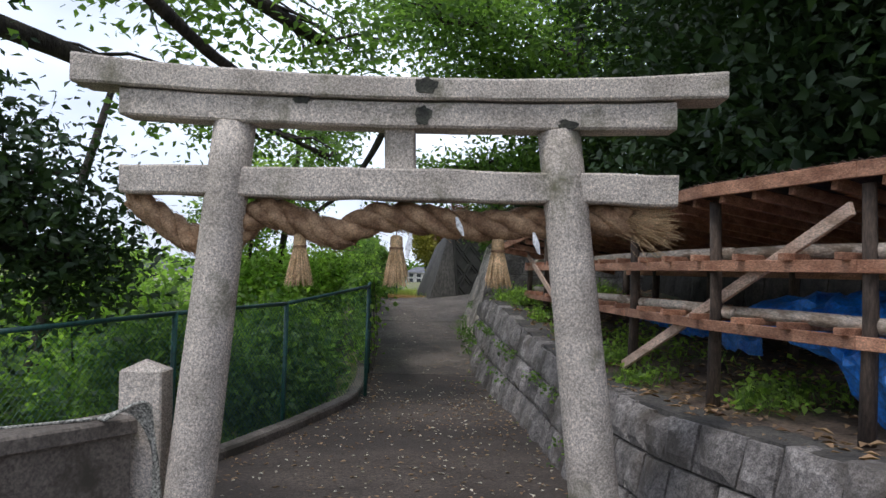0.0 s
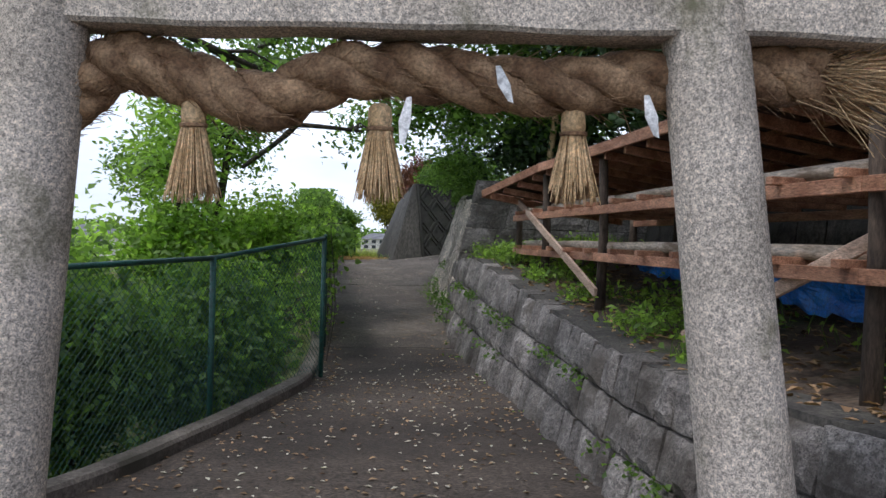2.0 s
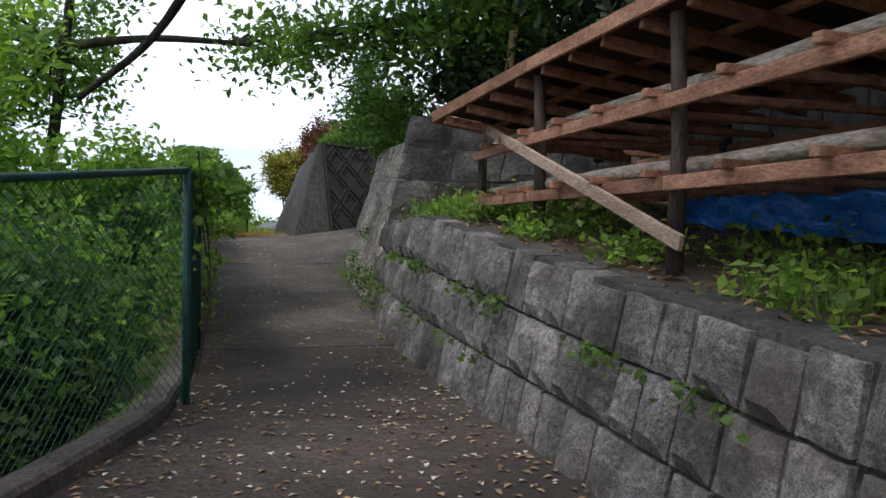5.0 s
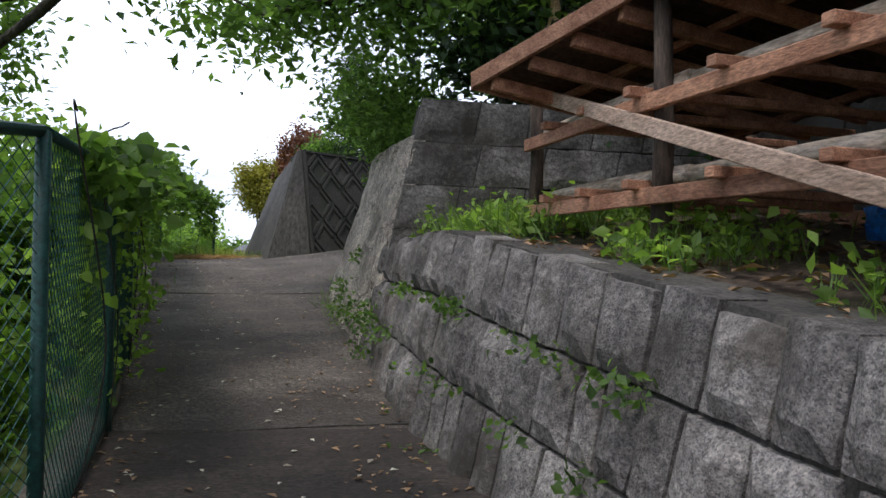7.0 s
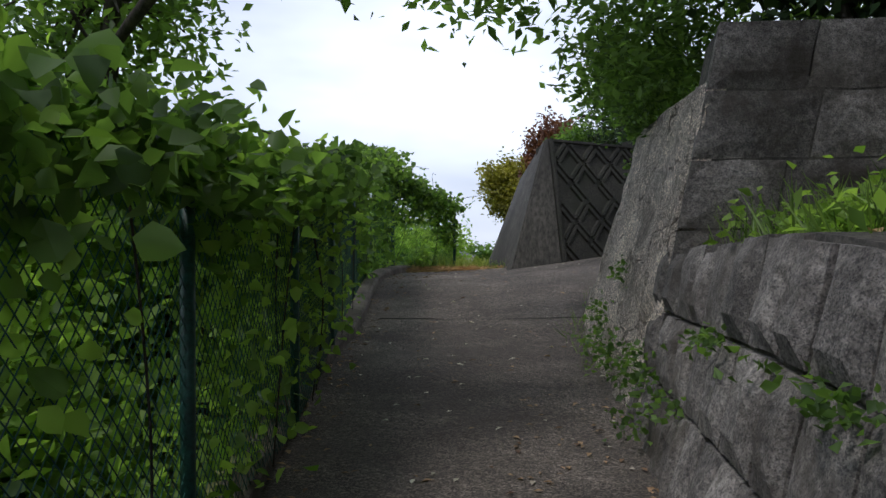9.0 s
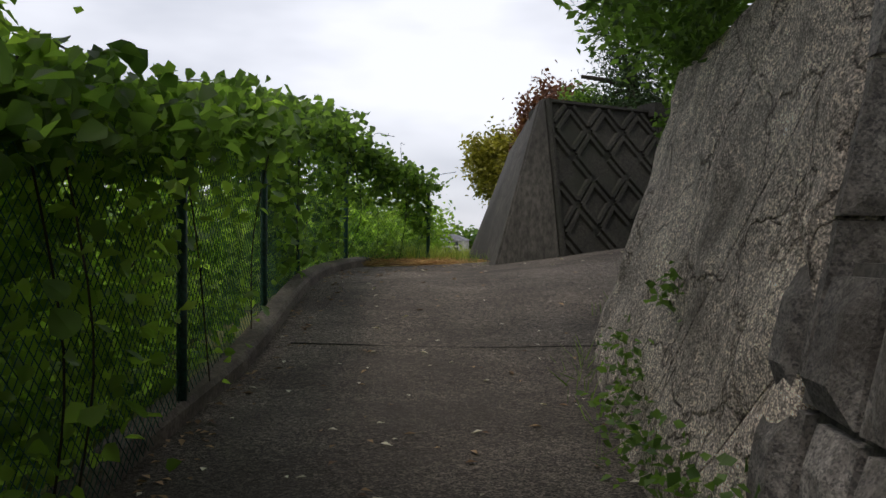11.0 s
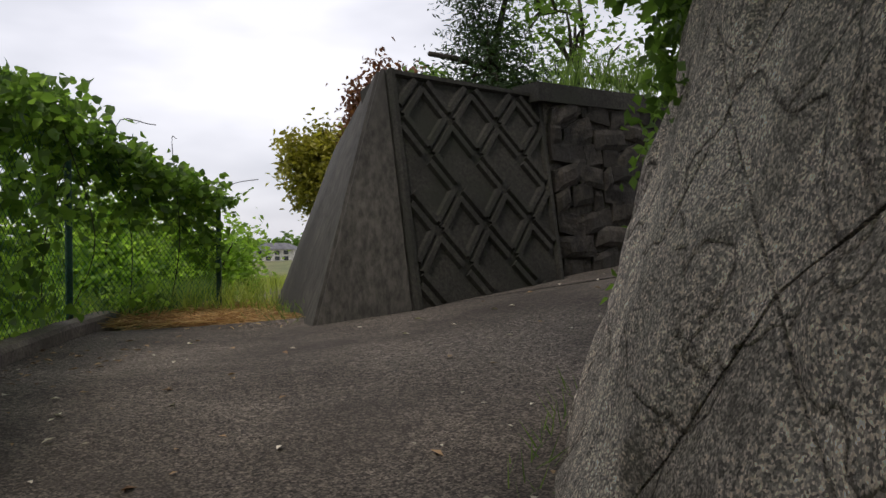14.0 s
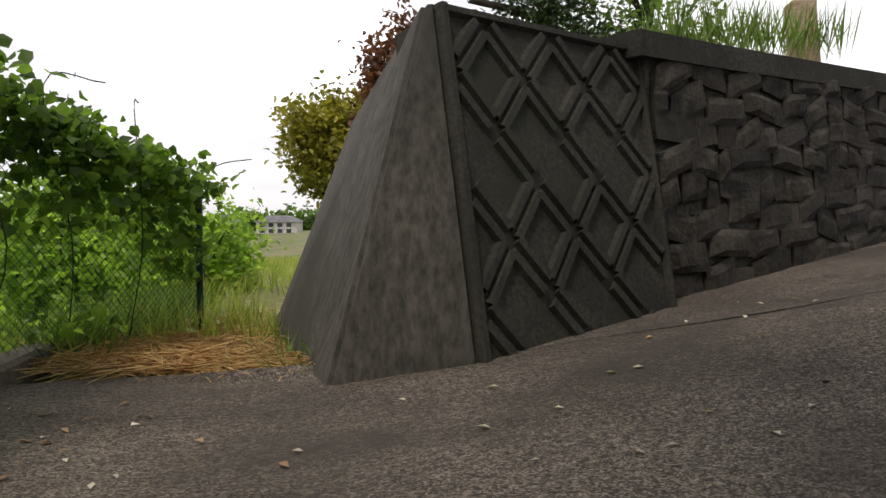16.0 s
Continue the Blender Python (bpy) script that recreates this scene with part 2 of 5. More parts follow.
def tube(points, radii, sides=8, wob=0.0):
    """Verts and faces of a tapered tube along points."""
    pts = [Vector(p) for p in points]
    n = len(pts)
    if not hasattr(radii, "__len__"):
        radii = [radii] * n
    verts, faces = [], []
    for i, p in enumerate(pts):
        d = (pts[min(i + 1, n - 1)] - pts[max(i - 1, 0)]).normalized()
        ref = Vector((0, 0, 1)) if abs(d.z) < 0.9 else Vector((1, 0, 0))
        s = d.cross(ref).normalized()
        u = s.cross(d)
        for k in range(sides):
            a = 2 * math.pi * k / sides
            r = radii[i] * (1 + wob * noise.noise(Vector((math.cos(a) * 2, math.sin(a) * 2, i * 0.7)) + p))
            verts.append(p + s * math.cos(a) * r + u * math.sin(a) * r)
    for i in range(n - 1):
        for k in range(sides):
            faces.append((i * sides + k, i * sides + (k + 1) % sides, (i + 1) * sides + (k + 1) % sides, (i + 1) * sides + k))
    faces.append(tuple(range(sides))[::-1])
    faces.append(tuple(range((n - 1) * sides, n * sides)))
    return verts, faces


def tube_ob(name, points, radii, mat, parent=None, label="", sides=8, wob=0.0):
    v, f = tube(points, radii, sides, wob)
    return mesh_ob(name, v, f, mat, parent, label, True)


def smooth_path(points, steps):
    """Catmull-Rom through points."""
    p = [Vector(q) for q in points]
    p = [p[0] * 2 - p[1]] + p + [p[-1] * 2 - p[-2]]
    out = []
    for i in range(1, len(p) - 2):
        for k in range(steps):
            t = k / steps
            out.append(0.5 * (2 * p[i] + (p[i + 1] - p[i - 1]) * t + (2 * p[i - 1] - 5 * p[i] + 4 * p[i + 1] - p[i + 2]) * t * t
                              + (3 * p[i] - p[i - 1] - 3 * p[i + 1] + p[i + 2]) * t ** 3))
    out.append(p[-2])
    return out


def fast_mesh(name, co, tris, mat, parent=None, label="", quads=False):
    """A mesh straight from arrays."""
    k = 4 if quads else 3
    me = bpy.data.meshes.new(name)
    me.vertices.add(len(co))
    me.vertices.foreach_set("co", np.asarray(co, np.float32).ravel())
    me.loops.add(len(tris) * k)
    me.loops.foreach_set("vertex_index", np.asarray(tris, np.int32).ravel())
    me.polygons.add(len(tris))
    me.polygons.foreach_set("loop_start", np.arange(len(tris), dtype=np.int32) * k)
    me.update(calc_edges=True)
    me.materials.append(mat)
    ob = new(name, me)
    if parent is not None:
        ob.parent = parent
    if label:
        ob["label"] = label
    return ob


def unit(v):
    return v / np.maximum(np.linalg.norm(v, axis=-1, keepdims=True), 1e-9)


def leaf_arrays(c, size, aspect=0.5, up=0.5, droop=0.0, fold=0.25, direction=None, round_leaf=False):
    """Folded leaves, two triangles each, at the centres c."""
    n = len(c)
    d = unit(rng.normal(size=(n, 3)) * (1, 1, 0.6) + (0, 0, -droop)) if direction is None else unit(direction)
    nor = unit(rng.normal(size=(n, 3)) + (0, 0, up * 2))
    side = unit(np.cross(d, nor))
    nor = np.cross(side, d)
    s = (size * rng.uniform(0.6, 1.3, n))[:, None]
    co = np.empty((n, 4, 3))
    co[:, 0] = c - d * s * 0.5
    co[:, 1] = c + side * s * aspect * 0.5 + nor * s * fold * aspect * 0.8 - d * s * 0.08
    co[:, 2] = c + d * s * 0.5
    co[:, 3] = c - side * s * aspect * 0.5 + nor * s * fold * aspect * 0.8 - d * s * 0.08
    if not round_leaf:
        i = np.arange(n)[:, None] * 4
        tri = np.concatenate([i + (0, 1, 2), i + (0, 2, 3)], axis=1).reshape(-1, 3)
        return co.reshape(-1, 3), tri
    c6 = np.empty((n, 6, 3))
    c6[:, 0], c6[:, 3] = co[:, 0], co[:, 2] - nor * s * aspect * 0.12
    for k, sg in ((1, 1), (5, -1)):
        c6[:, k] = c + side * sg * s * aspect * 0.5 + nor * s * fold * aspect * 0.8 - d * s * 0.22
    for k, sg in ((2, 1), (4, -1)):
        c6[:, k] = c + side * sg * s * aspect * 0.4 + nor * s * fold * aspect * 0.6 + d * s * 0.14
    i = np.arange(n)[:, None] * 6
    tri = np.concatenate([i + (0, 1, 2), i + (0, 2, 3), i + (0, 3, 4), i + (0, 4, 5)], axis=1).reshape(-1, 3)
    return c6.reshape(-1, 3), tri


def leaves(name, c, size, mat, parent=None, label="", **kw):
    co, tri = leaf_arrays(np.asarray(c, float), size, **kw)
    return fast_mesh(name, co, tri, mat, parent, label)


def clumps(centres, per, spread):
    """Leaf centres scattered about clump centres."""
    c = np.repeat(np.asarray(centres, float), per, axis=0)
    return c + rng.normal(size=c.shape) * spread


def blob(centre, radii, n, shell=0.45):
    """Points in an ellipsoid, denser towards its skin."""
    d = unit(rng.normal(size=(n, 3)))
    r = rng.uniform(shell, 1.0, n)[:, None] * rng.uniform(0.8, 1.15, n)[:, None]
    return np.asarray(centre) + d * r * np.asarray(radii)


def tree(label, base, top, radius, blobs, leaf, mat, per=28, spread=0.28, category="tree", name="tree", bare=0.5, aspect=0.5, droop=0.3):
    """Tapered trunk, limbs to every mass of the crown, twigs to some clumps, many leaves."""
    root = thing(name, label, category)
    base, top = Vector(base), Vector(top)
    mid = [base.lerp(top, f) + noise.noise_vector(base + Vector((0, 0, f * 5))) * radius * 2.2 * (f > 0) for f in (0, 0.2, 0.4, 0.6, 0.8, 1)]
    tube_ob("trunk", mid, [radius * (1.35 - 0.0 * i if i == 0 else 1 - 0.13 * i) for i in range(6)], bark, root, sides=12, wob=0.25)
    allc = []
    for centre, radii, n in blobs:
        cc = blob(centre, radii, n)
        start = min(mid[2:], key=lambda p: (p - Vector(centre)).length + abs(p.z - centre[2]) * 0.3)
        bend = start.lerp(Vector(centre), 0.5) + Vector((0, 0, 0.05 * (start - Vector(centre)).length)) + noise.noise_vector(Vector(centre)) * 0.3
        tube_ob("limb", smooth_path([start, bend, Vector(centre)], 4), [radius * (0.5 - 0.035 * i) for i in range(9)], bark, root, sides=7, wob=0.2)
        tv, tf = [], []
        for q in cc[:: max(1, int(1 / max(bare, 0.01) * 2))]:
            a = bend.lerp(Vector(centre), rng.uniform(0.2, 1))
            v, f = tube([a, a.lerp(Vector(q), 0.5) + Vector((0, 0, 0.1)), Vector(q)], [0.028, 0.018, 0.006], 4)
            tf += [tuple(k + len(tv) for k in fa) for fa in f]
            tv += v
        if tv:
            mesh_ob("twig", tv, tf, bark, root)
        allc.append(cc)
    leaves("crown", clumps(np.concatenate(allc), per, spread), leaf, mat, root, aspect=aspect, droop=droop)
    return root


# ---- lie of the land ----
YC = [-8, 0, 4, 6, 8, 10, 12.3, 16, 17.8, 20.7, 21.6, 22.8, 23.4, 25, 60]
ZC = [0.9, 0.85, 0.75, 0.55, 0.38, 0.37, 0.43, 0.52, 0.65, 0.94, 1.09, 1.3, 1.355, 1.4, 1.38]
KY = [-8, 5, 9.2, 11.2, 12.5, 14, 15.4, 17, 19.4, 21.1, 22.4, 24, 26.3, 40]
KX = [-5.6, -3.6, -2.2, -1.36, -1.02, -0.7, -0.8, -1.0, -1.48, -1.65, -1.87, -2.1, -2.25, -2.25]
WALL = [(7.5, 1.0), (4.6, 5.0), (2.52, 7.7), (1.95, 9.3), (1.62, 11.2), (1.37, 13.0), (1.02, 14.9), (0.74, 16.6), (0.62, 18.3),
        (0.45, 19.7), (0.35, 20.8), (0.37, 21.6), (0.6, 22.5), (1.05, 23.2), (1.9, 23.9), (4.0, 25.2), (9.0, 28.3)]
WTOP = [1.3, 1.3, 1.29, 1.26, 1.21, 1.34, 1.54, 1.72, 1.68]


def step01(a, b, v):
    f = min(1, max(0, (v - a) / (b - a)))
    return f * f * (3 - 2 * f)


def road_z(x, y):
    z = float(np.interp(y, YC, ZC))
    return z + 0.14 * min(5.0, max(0.0, x + 0.9)) * step01(22.0, 25.3, y)


def kerb_x(y):
    return float(np.interp(y, KY, KX))


# ---- ground: one sheet to the horizon ----
def ground_z(x, y):
    k = kerb_x(y)
    z = road_z(min(x, 6), y) - 0.06
    if x < k - 0.25:
        d = k - 0.25 - x
        z -= min(4.5, 0.5 * d) * step01(29.5, 26.5, y) + min(2.0, 0.06 * d) * step01(26.5, 29.5, y)
    if y > 30:
        z -= min(1.5, (y - 30) * 0.03)
    z += 0.05 * noise.noise(Vector((x * 0.7, y * 0.7, 0))) * (x < k - 0.25)
    return z


xs = [-3000, -800, -300, -120, -60, -35, -22, -15] + list(np.arange(-11, 11.01, 0.5)) + [14, 20, 32, 60, 140, 400, 900, 3000]
ys = [-3000, -600, -150, -50, -25] + list(np.arange(-14, 40.01, 0.5)) + [46, 55, 70, 95, 140, 220, 400, 900, 3000]
gv = [(x, y, ground_z(x, y)) for y in ys for x in xs]
nx = len(xs)
gf = [(j * nx + i, j * nx + i + 1, (j + 1) * nx + i + 1, (j + 1) * nx + i) for j in range(len(ys) - 1) for i in range(nx - 1)]
tagged(mesh_ob("ground", gv, gf, grass_ground, smooth=True), "grassy hillside dropping away beside the lane", "ground", kind="structure")

# the concrete lane
RIGHT_Y = [-8, 1, 5, 7.7, 9.3, 11.2, 13, 14.9, 16.6, 18.3, 19.7, 20.8, 21.6, 22.5, 23.2, 23.9, 25.2, 28.3, 32]
RIGHT_X = [10, 7.7, 4.8, 2.75, 2.15, 1.82, 1.57, 1.22, 0.94, 0.82, 0.65, 0.55, 0.57, 0.8, 1.25, 2.1, 4.2, 9.2, 9.2]
rv, rf, NR = [], [], 24
yy = np.arange(-8, 32.01, 0.2)
for y in yy:
    x0, x1 = kerb_x(y), float(np.interp(y, RIGHT_Y, RIGHT_X))
    if y > 25.5:
        x0 = -0.95 + 0.6 * (y - 25.5)
    for i in range(NR + 1):
        x = x0 + (x1 - x0) * i / NR
        rv.append((x, y, road_z(x, y) + 0.012 * noise.noise(Vector((x, y * 0.8, 3)))))
# the lower stretch has tree shade put into its colour, the upper has none
for name, j0, j1, mt, lab in (("road", 0, 122, concrete_road_shaded, "stained concrete lane climbing between wall and fence, darkened with tree shade in its colour"),
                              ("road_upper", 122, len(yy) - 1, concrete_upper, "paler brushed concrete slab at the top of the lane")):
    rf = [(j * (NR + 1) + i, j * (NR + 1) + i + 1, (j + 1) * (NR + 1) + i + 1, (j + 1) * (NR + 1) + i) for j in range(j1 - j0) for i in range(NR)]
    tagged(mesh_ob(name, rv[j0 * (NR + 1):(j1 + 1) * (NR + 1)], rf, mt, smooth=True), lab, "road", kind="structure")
for y0, xa, xb in ((21.45, -1.55, 0.45), (16.4, -0.7, 0.9), (25.2, -0.5, 2.6)):
    pts = [(x, y0 + 0.03 * math.sin(x * 3) + (0.12 * x if y0 > 25 else 0.06 * x), 0) for x in np.linspace(xa, xb, 14)]
    tube_ob("road_joint", [(x, y, road_z(x, y) + 0.002) for x, y, _ in pts], 0.0045, mortar, sides=4)
    tagged(bpy.context.scene.collection.objects[-1], "thin dark joint in the concrete lane", "joint", kind="structure")

# kerb along the fence
ky = np.arange(9.6, 26.3, 0.35)
prof = [(0.0, -0.06), (0.0, 0.07), (-0.02, 0.095), (-0.14, 0.1), (-0.16, 0.08), (-0.16, -0.25)]
kv = [(kerb_x(y) + a + 0.012 * noise.noise(Vector((y * 2, a, 0))), y, road_z(kerb_x(y), y) + b + 0.012 * noise.noise(Vector((y * 1.3, b, 5)))) for y in ky for a, b in prof]
kf = [(j * 6 + i, j * 6 + i + 1, (j + 1) * 6 + i + 1, (j + 1) * 6 + i) for j in range(len(ky) - 1) for i in range(5)]
tagged(mesh_ob("kerb", kv, kf, kerb_mat), "low worn concrete kerb under the green fence", "kerb", kind="structure")


# ---- retaining walls of the right-hand side ----
def line_at(points, s):
    """Point and outward normal (towards the lane) at length s along a plan line."""
    for (ax, ay), (bx, by) in zip(points, points[1:]):
        d = math.hypot(bx - ax, by - ay)
        if s <= d or (bx, by) == points[-1]:
            f = s / d
            return ax + (bx - ax) * f, ay + (by - ay) * f, -(by - ay) / d, (bx - ax) / d
        s -= d


def line_len(points):
    return sum(math.hypot(b[0] - a[0], b[1] - a[1]) for a, b in zip(points, points[1:]))


def wall_point(points, s, h, batter, proud=0.0, base=None):
    """On a battered wall: s along, h above its foot, proud of its face."""
    e = 0.25
    L = line_len(points)
    p = [line_at(points, min(L, max(0, s + k * e))) for k in (-1, 0, 1)]
    x, y = p[1][0], p[1][1]
    n = Vector((sum(q[2] for q in p), sum(q[3] for q in p), 0)).normalized()
    batter = batter(s) if callable(batter) else batter
    z = (base if base is not None else road_z(x, y) - 0.05) + h
    return Vector((x, y, z)) - n * batter * h + n * proud


def stone(name, corners, point, depth, bulge, mat, parent, n=4, rough=0.02):
    """One stone: four corners in (s, h), a domed rough face and sides that go back into the wall."""
    verts, faces = [], []
    c = [Vector((q[0], q[1], 0)) for q in corners]
    for j in range(n + 1):
        for i in range(n + 1):
            u, v = i / n, j / n
            q = (c[0] * (1 - u) + c[1] * u) * (1 - v) + (c[3] * (1 - u) + c[2] * u) * v
            edge = min(u, 1 - u, v, 1 - v)
            pr = bulge * min(1, edge * 4.0) ** 0.6
            if edge > 0:
                pr += rough * noise.noise(Vector((q.x * 4, q.y * 4, c[0].x)))
            elif 0 < u < 1 or 0 < v < 1:
                q = q + Vector((noise.noise(q * 6), noise.noise(q * 6 + Vector((7, 3, 1))), 0)) * 0.012
            verts.append(point(q.x, q.y, pr))
    m = n + 1
    faces = [(j * m + i, j * m + i + 1, (j + 1) * m + i + 1, (j + 1) * m + i) for j in range(n) for i in range(n)]
    ring = [i for i in range(n)] + [i * m + n for i in range(n)] + [n * m + n - i for i in range(n)] + [(n - i) * m for i in range(n)]
    k = len(verts)
    for r in ring:
        q = r % m / n, r // m / n
        cc = (c[0] * (1 - q[0]) + c[1] * q[0]) * (1 - q[1]) + (c[3] * (1 - q[0]) + c[2] * q[0]) * q[1]
        verts.append(point(cc.x, cc.y, -depth))
    R = len(ring)
    faces += [(ring[(i + 1) % R], ring[i], k + i, k + (i + 1) % R) for i in range(R)]
    return mesh_ob(name, verts, faces, mat, parent)


def core(name, points, s0, s1, top, batter, mat, label, thick=0.5, proud=-0.03, base=None):
    """The wall body behind the stones: battered face, top and back."""
    v, f = [], []
    ss = np.arange(s0, s1 + 0.01, 0.25)
    for s in ss:
        h = top(s)
        a, b = wall_point(points, s, -0.3, batter, proud, base), wall_point(points, s, h, batter, proud, base)
        c = wall_point(points, s, h, batter, -thick, base)
        d = Vector((c.x, c.y, a.z))
        v += [a, b, c, d]
    n = len(ss)
    for j in range(n - 1):
        for i in range(4):
            f.append((j * 4 + i, j * 4 + (i + 1) % 4, (j + 1) * 4 + (i + 1) % 4, (j + 1) * 4 + i))
    f += [(0, 1, 2, 3), tuple((n - 1) * 4 + i for i in (3, 2, 1, 0))]
    return tagged(mesh_ob(name, v, f, mat), label, "wall", kind="structure")


L1 = line_len(WALL[:9])
CUT = [line_len(WALL[:i + 1]) if i else 0 for i in range(len(WALL))]


def top_low(s):
    x, y, _, _ = line_at(WALL, s)
    i = np.interp(s, CUT[:9], WTOP)
    return float(i) - road_z(x, y) + 0.05


def top_high(s):
    x, y, _, _ = line_at(WALL, s)
    return float(np.interp(s, [CUT[8] - 0.4, CUT[10], CUT[12], CUT[16]], [2.56, 2.7, 2.9, 3.1])) - road_z(x, y) + 0.05


S_CORNER = CUT[8] + 0.12


def lean_high(s):
    return float(np.interp(s, [CUT[8], CUT[9], CUT[10], CUT[16]], [0.21, 0.25, 0.3, 0.3]))


wall_low = core("wall_east", WALL, 0.0, S_CORNER + 0.2, top_low, 0.22, mortar, "coursed grey granite block retaining wall with weeds in its joints", thick=0.35)
wall_high = core("wall_rock", WALL, S_CORNER, CUT[16], top_high, lean_high, mortar, "tall battered retaining wall of huge rough grey stones", thick=0.9, proud=-0.09)


def low_pt(s, h, p):
    return wall_point(WALL, s, h, 0.22, p)


def high_pt(s, h, p):
    return wall_point(WALL, s, h, lean_high, p)


rnd = random.Random(3)
# coursed blocks of the low wall
for course in range(3):
    s = CUT[1] + rnd.uniform(0, 0.3)
    while s < S_CORNER + 0.15:
        w = rnd.uniform(0.2, 0.38) if s > CUT[3] else rnd.uniform(0.3, 0.5)
        e = min(s + w, S_CORNER + 0.2)
        def hh(q, f):
            return top_low(q) * f
        f0, f1 = (0.0, 0.34, 0.67, 1.0)[course], (0.0, 0.34, 0.67, 1.0)[course + 1]
        g = 0.011
        j0, j1 = rnd.uniform(-0.03, 0.03), rnd.uniform(-0.03, 0.03)
        topj = rnd.uniform(-0.03, 0.03) if course == 2 else 0
        stone("block", [(s + g, hh(s, f0) + g + (0.0 if course else -0.1)), (e - g, hh(e, f0) + g + (0.0 if course else -0.1)),
                        (e - g + j1, hh(e, f1) - g + topj), (s + g + j0, hh(s, f1) - g + topj)],
              low_pt, 0.18, rnd.uniform(0.02, 0.05), wall_stone, wall_low, rough=0.03)
        s = e
# great stones of the tall wall, below and above the corner
def lattice(i, j):
    """Corner of the diagonal bond, in length and height."""
    r = random.Random(i * 131 + j * 7)
    return S_CORNER + 0.5 * i - 0.42 * j + r.uniform(-0.09, 0.09), 0.36 * i + 0.52 * j + r.uniform(-0.07, 0.07)


def in_face(q):
    s = min(max(q[0], S_CORNER), CUT[14] + 0.5)
    return s, min(max(q[1], -0.1), top_high(s))


for i in range(-12, 16):
    for j in range(-9, 14):
        q = [in_face(lattice(*k)) for k in ((i, j), (i + 1, j), (i + 1, j + 1), (i, j + 1))]
        area = sum(a[0] * b[1] - b[0] * a[1] for a, b in zip(q, q[1:] + q[:1])) / 2
        if area > 0.02:
            m = [sum(a[k] for a in q) / 4 for k in (0, 1)]
            q = [(a[0] + (m[0] - a[0]) * 0.016, a[1] + (m[1] - a[1]) * 0.016) for a in q]
            stone("boulder", q, high_pt, 0.3, 0.018, rock_face, wall_high, n=6, rough=0.045)

# end face of the tall wall, above the bank


def end_pt(s, h, p):
    q = high_pt(S_CORNER, h + 0.75, 0.02)
    return Vector((q.x + s * 0.97, q.y - p + s * 0.1, q.z))


end_wall = tagged(mesh_ob("wall_end", [end_pt(a, h, p) for p in (-0.05, -0.6) for a, h in ((0.02, 0), (4.5, 0), (4.5, 1.48), (0.02, 1.48))],
                          [(0, 1, 2, 3), (7, 6, 5, 4), (0, 4, 5, 1), (1, 5, 6, 2), (2, 6, 7, 3), (3, 7, 4, 0)], mortar),
                  "end of the tall wall built of big squared dark blocks", "wall", kind="structure")
for r, h0 in enumerate((0.0, 0.37, 0.74, 1.11)):
    s = 0.0
    while s < 4.3:
        w = rnd.uniform(0.45, 0.85)
        stone("block", [(s + 0.006, h0 + 0.006), (s + w - 0.006, h0 + 0.006), (s + w - 0.006, h0 + 0.364), (s + 0.006, h0 + 0.364)],
              end_pt, 0.1, 0.02, wall_stone, end_wall, rough=0.02)
        s += w

# the bank behind the low wall
bv, bf = [], []
bs = np.arange(0, S_CORNER + 0.6, 0.3)
DS = [0.12, 0.3, 0.6, 1.0, 1.6, 2.4, 3.4, 5.0]
for s in bs:
    for d in DS:
        p = wall_point(WALL, s, top_low(min(s, S_CORNER + 0.1)), 0.22, -d)
        bv.append((p.x, p.y, p.z - 0.05 + 0.16 * min(d, 2.4) * 0.7 + 0.05 * noise.noise(Vector((p.x * 1.5, p.y * 1.5, 0)))))
m = len(DS)
bf = [(j * m + i, j * m + i + 1, (j + 1) * m + i + 1, (j + 1) * m + i) for j in range(len(bs) - 1) for i in range(m - 1)]
tagged(mesh_ob("bank", bv, bf, soil, smooth=True), "bare soil terrace with dead leaves above the block wall", "bank", kind="structure")


def bank_z(s, d):
    p = wall_point(WALL, s, top_low(min(s, S_CORNER + 0.1)), 0.22, -d)
    return p.x, p.y, p.z - 0.05 + 0.16 * min(d, 2.4) * 0.7


# terrace on top of the tall wall, and wooded slope behind the shed
tv = []
ts = np.arange(S_CORNER, CUT[16], 0.4)
for s in ts:
    for d in (0.25, 1.2, 3.0):
        p = high_pt(s, top_high(s), 0)
        q = high_pt(s, top_high(s), -d)
        tv.append((q.x, q.y, p.z - 0.03 + 0.1 * d))
tagged(mesh_ob("terrace", tv, [(j * 3 + i, j * 3 + i + 1, (j + 1) * 3 + i + 1, (j + 1) * 3 + i) for j in range(len(ts) - 1) for i in range(2)], soil, smooth=True),
       "weedy soil terrace on the tall wall", "bank", kind="structure")
BACK = [(14.5, 3.5), (8.6, 7.2), (5.6, 10.0), (4.4, 12.5), (3.9, 15.0), (3.6, 18.4)]
back_wall = core("wall_back", BACK, 0.0, line_len(BACK), lambda s: 2.3, 0.1, mortar, "dark mossy stone wall behind the shed", thick=0.6, base=1.2)
for r in range(4):
    s = line_len(BACK[:2])
    while s < line_len(BACK) - 0.3:
        w = rnd.uniform(0.4, 0.8)
        stone("block", [(s + 0.01, r * 0.57), (s + w - 0.01, r * 0.57), (s + w - 0.01, r * 0.57 + 0.55), (s + 0.01, r * 0.57 + 0.55)],
              lambda a, h, p: wall_point(BACK, a, h, 0.1, p, 1.2), 0.05, 0.04, rubble_mat, back_wall, n=3, rough=0.03)
        s += w
sv = []
